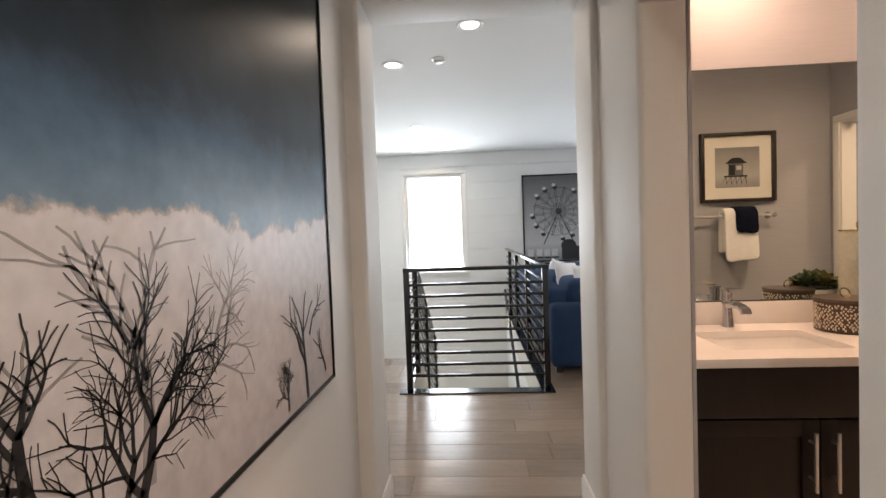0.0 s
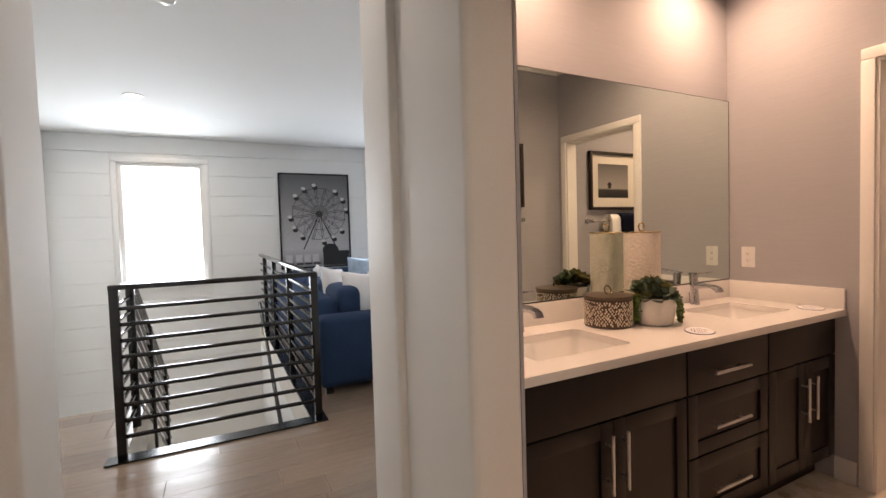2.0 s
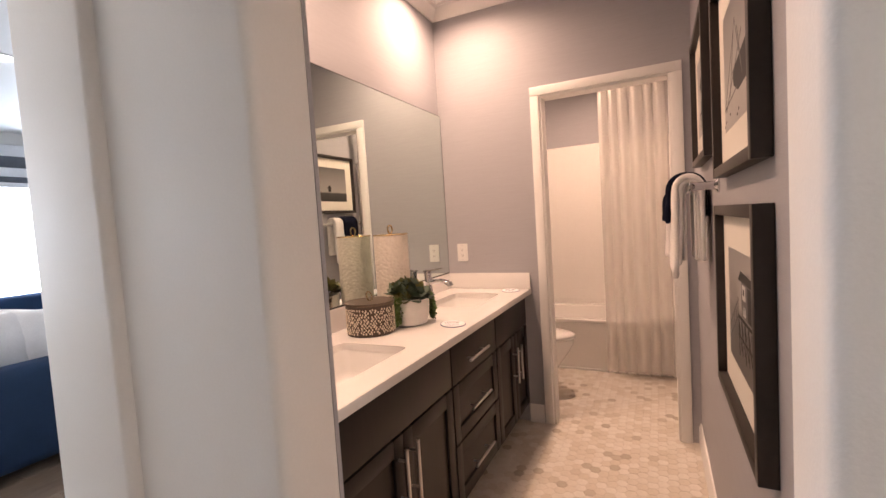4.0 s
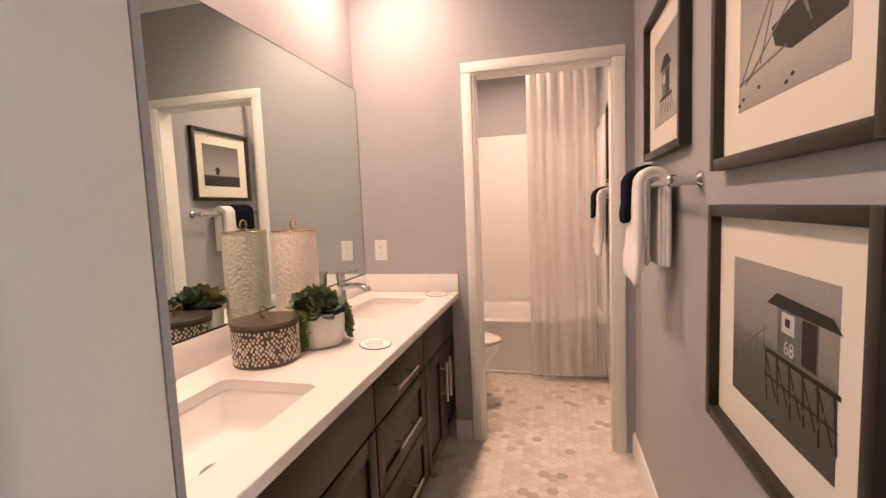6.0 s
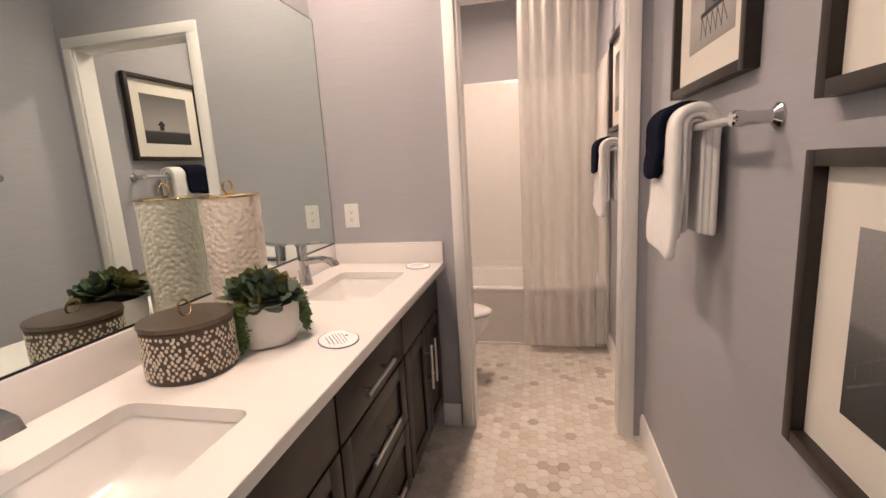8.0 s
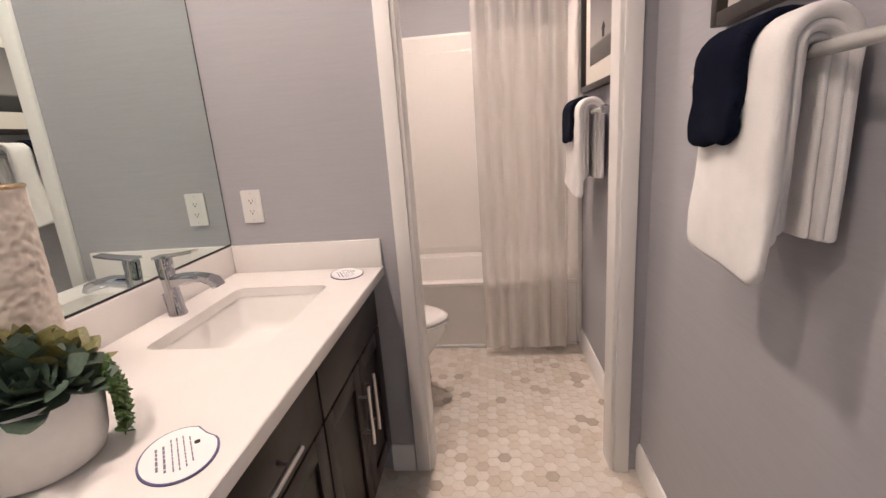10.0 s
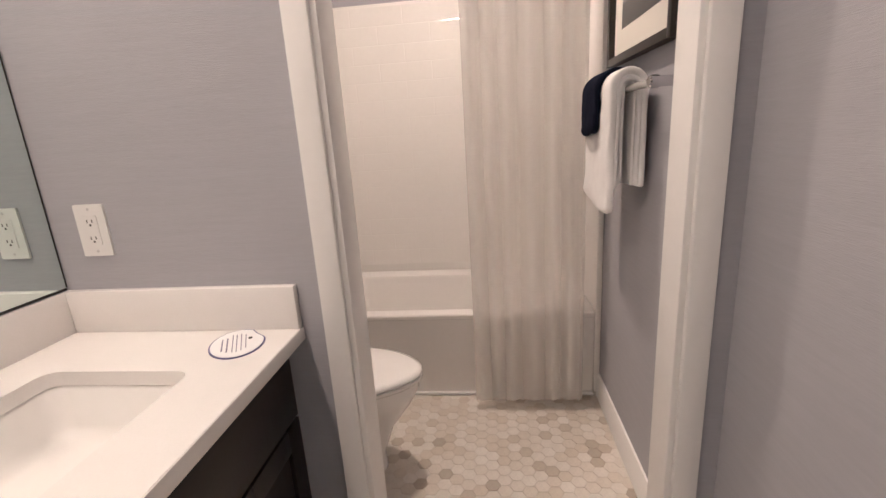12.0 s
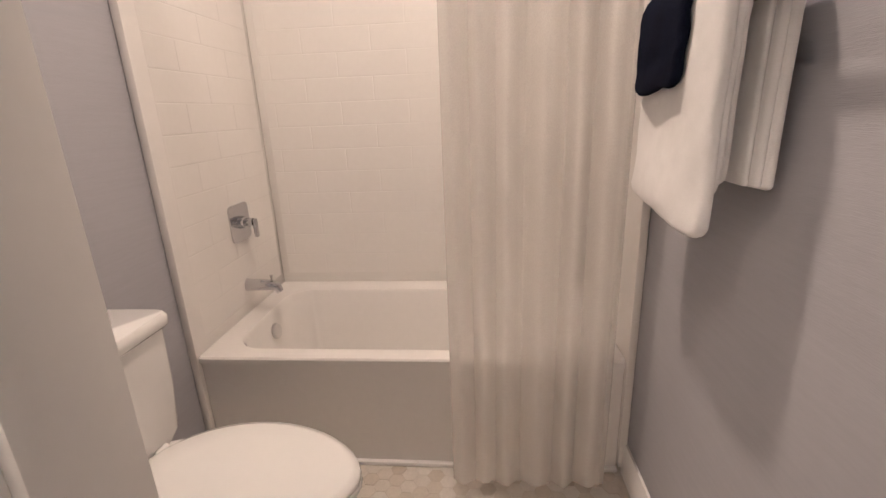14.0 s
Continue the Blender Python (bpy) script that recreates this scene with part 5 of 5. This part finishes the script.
part("base_trim", box(TUB_X - 0.006, TUB_X + 0.011, TY0, TY1, 0.0005, 0.016, bevel=0.003), TRIM, tub, "thin white caulk strip")
part("overflow", lathe(bmesh.new(), [(0, 0.0), (0.034, 0.0), (0.035, 0.006), (0.030, 0.012), (0, 0.013)], 28), STEEL, tub, "round steel overflow plate").matrix_basis = pose(4.13, 2.087, 0.345, 80, 0, 0)

sur = thing("tub_surround", (0, 0, 0), "white acrylic tub surround moulded with subway tile pattern", "shower surround")
part("back_panel", box(TX1 + 0.0005, WC_E - 0.0005, TY0, TY1, RIM - 0.01, 1.98, bevel=0.003), ACRYLIC, sur)
part("end_panel", box(TUB_X - 0.004, WC_E - 0.001, TY1 + 0.0005, NORTH - 0.0005, 0.02, 1.98, bevel=0.006), ACRYLIC, sur)
part("end_panel", box(TUB_X - 0.004, WC_E - 0.001, SOUTH + 0.0005, TY0 - 0.0005, 0.02, 1.98, bevel=0.006), ACRYLIC, sur)
TW, TH = 0.30, 0.0995


def low_tile(w, h):
    """A thin wall tile with sloped edges, face along -x, low corner at the origin."""
    bm, e, d = bmesh.new(), 0.0028, 0.0008
    a = [bm.verts.new((0, y, z)) for y, z in ((0, 0), (w, 0), (w, h), (0, h))]
    b = [bm.verts.new((-d, y, z)) for y, z in ((e, e), (w - e, e), (w - e, h - e), (e, h - e))]
    bm.faces.new(b)
    for k in range(4):
        bm.faces.new((a[k], a[(k + 1) % 4], b[(k + 1) % 4], b[k]))
    return mesh_of("tile", bm, ACRYLIC)


tiles = {}
for row in range(15):
    z = RIM + 0.045 + row * TH
    y = TY0 + 0.012 - (TW / 2 if row % 2 else 0)
    while y < TY1 - 0.03:
        a, b = max(y, TY0 + 0.012), min(y + TW, TY1 - 0.03)
        if b - a > 0.03:
            key = round(b - a, 3)
            if key not in tiles:
                tiles[key] = low_tile(key - 0.001, TH - 0.001)
            ob = part("tile", tiles[key], None, sur)
            ob.location = (TX1 + 0.0005, a, z)
        y += TW
    x = TUB_X + 0.06 + (TW / 2 if row % 2 else 0)
    for a, b in ((TUB_X + 0.06, x), (x, x + TW), (x + TW, TX1 - 0.02)):
        b = min(b, TX1 - 0.02)
        if b - a > 0.03:
            key = round(b - a, 3)
            if key not in tiles:
                tiles[key] = low_tile(key - 0.001, TH - 0.001)
            ob = part("tile", tiles[key], None, sur)
            ob.matrix_basis = pose(b, TY1 + 0.0005, z, 0, 0, 90)

valve = thing("shower_valve", (4.175, TY1 + 0.0003, 0.812), "chrome shower valve with square plate and lever", "shower valve")
bm = prism(bmesh.new(), rounded(0.145, 0.150, 0.022), 0.0, 0.007)
bmesh.ops.rotate(bm, verts=bm.verts, matrix=Matrix.Rotation(radians(90), 3, "X"))
part("plate", bm, CHROME, valve)
part("hub", tube(bmesh.new(), [(0, -0.0072, 0), (0, -0.030, 0), (0, -0.032, 0), (0, -0.062, 0)], [0.027, 0.024, 0.017, 0.017], 18), CHROME, valve)
bm = bmesh.new()
bx(bm, -0.011, 0.011, -0.075, -0.0625, -0.062, 0.014, bevel=0.003)
part("lever", bm, CHROME, valve)
spout = thing("tub_spout", (4.16, TY1 + 0.0003, 0.545), "chrome tub spout with diverter knob", "tub spout")
part("spout", tube(bmesh.new(), [(0, 0, 0), (0, -0.012, 0), (0, -0.060, 0.0), (0, -0.105, -0.002), (0, -0.128, -0.010), (0, -0.138, -0.030)], [0.028, 0.026, 0.024, 0.022, 0.019, 0.015], 16), CHROME, spout)
part("diverter", tube(bmesh.new(), [(0, -0.108, 0.018), (0, -0.108, 0.034), (0, -0.108, 0.042)], [0.004, 0.004, 0.007], 8), CHROME, spout)

# ---- shower curtain ----
ROD_X, ROD_Z = 3.668, 2.395
rod = thing("curtain_rod", (0, 0, 0), "straight chrome shower curtain rod between walls", "curtain rod")
part("rod", tube(bmesh.new(), [(ROD_X, SOUTH + 0.012, ROD_Z), (ROD_X, NORTH - 0.012, ROD_Z)], 0.0125, 14), CHROME, rod)
for y, s in ((SOUTH, 1), (NORTH, -1)):
    part("flange", tube(bmesh.new(), [(ROD_X, y + s * 0.0005, ROD_Z), (ROD_X, y + s * 0.010, ROD_Z)], [0.030, 0.024], 16), CHROME, rod)


def curtain(name, label, y0, y1, x, z0, z1, folds, amp, material, seed):
    c = thing(name, (0, 0, 0), label, "shower curtain")
    bm, cols, rows = bmesh.new(), 168, 30
    grid = []
    for j in range(rows + 1):
        line, v = [], j / rows
        for i in range(cols + 1):
            u = i / cols
            w = u + 0.055 * noise.noise(Vector((u * 4.5, seed, 0.3))) + 0.004 * noise.noise(Vector((u * 6, v * 3, seed)))
            ph = 2 * math.pi * folds * w
            spread = 0.55 + 0.45 * (1 - v)
            dx = amp * spread * (math.sin(ph) + 0.22 * math.sin(2 * ph + 1.1) + 0.35 * noise.noise(Vector((u * 8, v * 0.7, seed + 2))))
            dy = 0.010 * spread * math.cos(ph)
            hem = 0.020 * (1 - math.sin(ph)) * (1 - v) ** 8
            line.append(bm.verts.new((x + dx, y0 + (y1 - y0) * u + dy, z0 + hem + (z1 - z0) * v)))
        grid.append(line)
    for a, b in zip(grid, grid[1:]):
        for i in range(cols):
            bm.faces.new((a[i], a[i + 1], b[i + 1], b[i]))
    ob = part("cloth", bm, material, c, smooth=180)
    so = ob.modifiers.new("thickness", "SOLIDIFY")
    so.thickness = 0.0012
    ringlets = 7
    for k in range(ringlets):
        yy = y0 + (y1 - y0) * (k + 0.5) / ringlets
        pts = [(ROD_X + 0.020 * math.cos(t), yy, ROD_Z - 0.006 + 0.022 * math.sin(t)) for t in [2 * math.pi * q / 16 for q in range(17)]]
        part("ring", tube(bmesh.new(), pts, 0.002, 6), CHROME, c)
    return c


curtain("shower_curtain", "sheer ivory shower curtain hanging in soft folds", 0.815, 1.305, 3.668, 0.018, 2.375, 6.0, 0.027, VOILE, 2.0)

# ---- loft sofa, cushions, shade ----
def cushion_block(bm, x0, x1, y0, y1, z0, z1, r=0.05):
    return bx(bm, x0, x1, y0, y1, z0, z1, bevel=r, seg=4)


sofa = thing("sectional_sofa", (0, 0, 0), "navy upholstered sectional sofa beside the stair railing", "sofa")
SX, SY = 0.655, 4.22
part("base", cushion_block(bmesh.new(), SX + 0.02, 1.62, SY + 0.02, 7.80, 0.06, 0.30, 0.02), SOFA_BLUE, sofa)
part("base", cushion_block(bmesh.new(), 1.63, 4.3, 6.90, 7.80, 0.06, 0.30, 0.02), SOFA_BLUE, sofa)
part("arm", cushion_block(bmesh.new(), SX + 0.01, 1.66, SY, SY + 0.24, 0.061, 0.64, 0.06), SOFA_BLUE, sofa)
part("backrest", cushion_block(bmesh.new(), SX, SX + 0.23, SY + 0.245, 7.85, 0.061, 0.76, 0.06), SOFA_BLUE, sofa)
part("backrest", cushion_block(bmesh.new(), SX + 0.24, 4.3, 7.60, 7.86, 0.061, 0.78, 0.06), SOFA_BLUE, sofa)
for k in range(3):
    part("seat_cushion", cushion_block(bmesh.new(), SX + 0.24, 1.64, SY + 0.25 + k * 0.80, SY + 0.25 + k * 0.80 + 0.79, 0.305, 0.47, 0.05), SOFA_BLUE, sofa)
    part("back_cushion", cushion_block(bmesh.new(), SX + 0.22, SX + 0.44, SY + 0.27 + k * 0.80, SY + 0.25 + k * 0.80 + 0.77, 0.475, 0.84, 0.07), SOFA_BLUE, sofa)
    part("seat_cushion", cushion_block(bmesh.new(), 1.66 + k * 0.80, 2.45 + k * 0.80, 6.88, 7.59, 0.305, 0.47, 0.05), SOFA_BLUE, sofa)
for x, y in ((SX + 0.08, SY + 0.08), (1.55, SY + 0.08), (SX + 0.08, 7.7), (4.2, 7.7), (4.2, 7.0)):
    part("foot", box(x - 0.03, x + 0.03, y - 0.03, y + 0.03, 0.001, 0.0605), ESPRESSO, sofa)


def throw_pillow(x, y, z, size, tilt, turn, material, label):
    t = thing("throw_pillow", pose(x, y, z, tilt, 8, turn), label, "pillow", "sofa pillows")
    bm, n, rings = bmesh.new(), 14, []
    for side in (1, -1):
        grid = []
        for i in range(n + 1):
            line = []
            for j in range(n + 1):
                u, v = 2 * i / n - 1, 2 * j / n - 1
                k = max(0.0, (1 - u * u) * (1 - v * v)) ** 0.45
                pinch = 1 - 0.07 * (1 - abs(u)) * v * v - 0.07 * (1 - abs(v)) * u * u
                line.append(bm.verts.new((u * size / 2 * pinch, side * (0.001 + 0.085 * k * (1 + 0.2 * noise.noise(Vector((u * 3, v * 3, x * 7))))), v * size / 2 * pinch)))
            grid.append(line)
        for a, b in zip(grid, grid[1:]):
            for j in range(n):
                bm.faces.new((a[j], a[j + 1], b[j + 1], b[j]))
    bmesh.ops.remove_doubles(bm, verts=bm.verts, dist=0.0025)
    part("cover", bm, material, t, smooth=80)


for x, y, z, s, ti, tu, m, lb in (
    (1.18, 4.72, 0.72, 0.46, -18, 18, WHITE_CLOTH, "white patterned throw pillow on navy sofa"),
    (1.02, 5.12, 0.74, 0.48, -14, 52, WHITE_CLOTH, "white throw pillow leaning on navy sofa"),
    (1.06, 5.55, 0.74, 0.46, -16, 70, PALE_BLUE, "pale blue abstract throw pillow on sofa"),
    (1.45, 4.78, 0.70, 0.44, -20, -8, WHITE_CLOTH, "white patterned throw pillow on navy sofa"),
    (1.04, 5.95, 0.73, 0.46, -12, 80, WHITE_CLOTH, "white throw pillow leaning on navy sofa"),
    (1.95, 7.42, 0.72, 0.44, -14, 6, PALE_BLUE, "pale blue abstract throw pillow on sofa"),
):
    throw_pillow(x, y, z, s, ti, tu, m, lb)

shade = thing("roman_shade", (0, 0, 0), "grey and white striped roman shade drawn up", "window shade")
dark_band, pale_band = shader("grey_shade_cloth", (0.10, 0.11, 0.13), 0.9, var=0.2, scale=12, fine=200, bump=0.2), WHITE_CLOTH
for k, (z0, z1, m) in enumerate(((2.44, 2.58, pale_band), (2.30, 2.44, dark_band), (2.19, 2.30, pale_band), (2.12, 2.19, dark_band), (2.06, 2.12, pale_band))):
    part("fold", box(2.24, 3.66, BACK - 0.036 - 0.012 * k, BACK - 0.034 + 0.0, z0, z1 - 0.001, bevel=0.008), m, shade)

# ---- floor planks ----
def plank(x0, x1, y0, y1):
    ob = part("plank", box(x0, x1, y0, y1, -0.0138, 0.0, bevel=0.0012, seg=1), OAK, floor)


rng = random.Random(7)
PW = 0.185
def lay(x0, x1, y0, y1):
    y = y0
    while y < y1 - 0.01:
        ye = min(y + PW, y1)
        x = x0 - rng.uniform(0, 1.1)
        while x < x1 - 0.01:
            xe = x + 1.25
            a, b = max(x, x0), min(xe, x1)
            if b - a > 0.02:
                plank(a, b - 0.0012, y, ye - 0.0012)
            x = xe
        y = ye


lay(HALL_L, HALL_R, -1.6, OPEN_Y1)
lay(-1.95, 4.60, OPEN_Y1 + 0.001, VOID_Y - 0.002)
lay(-1.95, VOID_L, VOID_Y, STAIR_Y)
lay(VOID_R, 4.60, VOID_Y, BACK)

# ---- mosaic floor ----
HEX = 0.052


def hex_mesh(name, f):
    bm = bmesh.new()
    r, g = HEX / math.sqrt(3), 0.0005
    a = [bm.verts.new(((r - g) * math.cos(radians(60 * k + 30)), (r - g) * math.sin(radians(60 * k + 30)), -0.0029)) for k in range(6)]
    b = [bm.verts.new(((r - g) * math.cos(radians(60 * k + 30)), (r - g) * math.sin(radians(60 * k + 30)), -0.0004)) for k in range(6)]
    c0 = [bm.verts.new(((r - g - 0.0004) * math.cos(radians(60 * k + 30)), (r - g - 0.0004) * math.sin(radians(60 * k + 30)), 0.0)) for k in range(6)]
    for lo, hi in ((a, b), (b, c0)):
        for k in range(6):
            bm.faces.new((lo[k], lo[(k + 1) % 6], hi[(k + 1) % 6], hi[k]))
    bm.faces.new(c0)
    return mesh_of(name, bm, TILE)


hexes = hex_mesh("hexagon_tile", 1)
spots, rest = [], []
row, y = 0, SOUTH + 0.02
while y < NORTH - 0.01:
    x = 0.71 + (HEX / 2 if row % 2 else 0)
    while x < TUB_X - 0.01:
        under_vanity = x < EAST + 0.0 and y > FRONT + 0.10
        in_wall = EAST - 0.01 < x < WC_W + 0.01 and not (WCO[0] + 0.02 < y < WCO[1] - 0.02)
        if not under_vanity and not in_wall:
            (spots if 2.05 < x < 3.40 and 0.80 < y < 1.50 and len(spots) < 300 else rest).append((x, y))
        x += HEX
    row += 1
    y += HEX * math.sqrt(3) / 2
for x, y in spots:
    ob = part("hexagon_tile", hexes, None, floor_bath)
    ob.location = (x, y, random.Random(x * 77 + y).uniform(-0.0002, 0.0002))
hv = [v.co.copy() for v in hexes.vertices]
hf = [list(p.vertices) for p in hexes.polygons]
verts, faces = [], []
for x, y in rest:
    o = len(verts)
    verts += [(v.x + x, v.y + y, v.z) for v in hv]
    faces += [[i + o for i in f] for f in hf]
me = bpy.data.meshes.new("mosaic_field")
me.from_pydata(verts, [], faces)
me.materials.append(TILE_FIELD)
tagged(part("mosaic_field", me, None, floor_bath), kind="stuff")
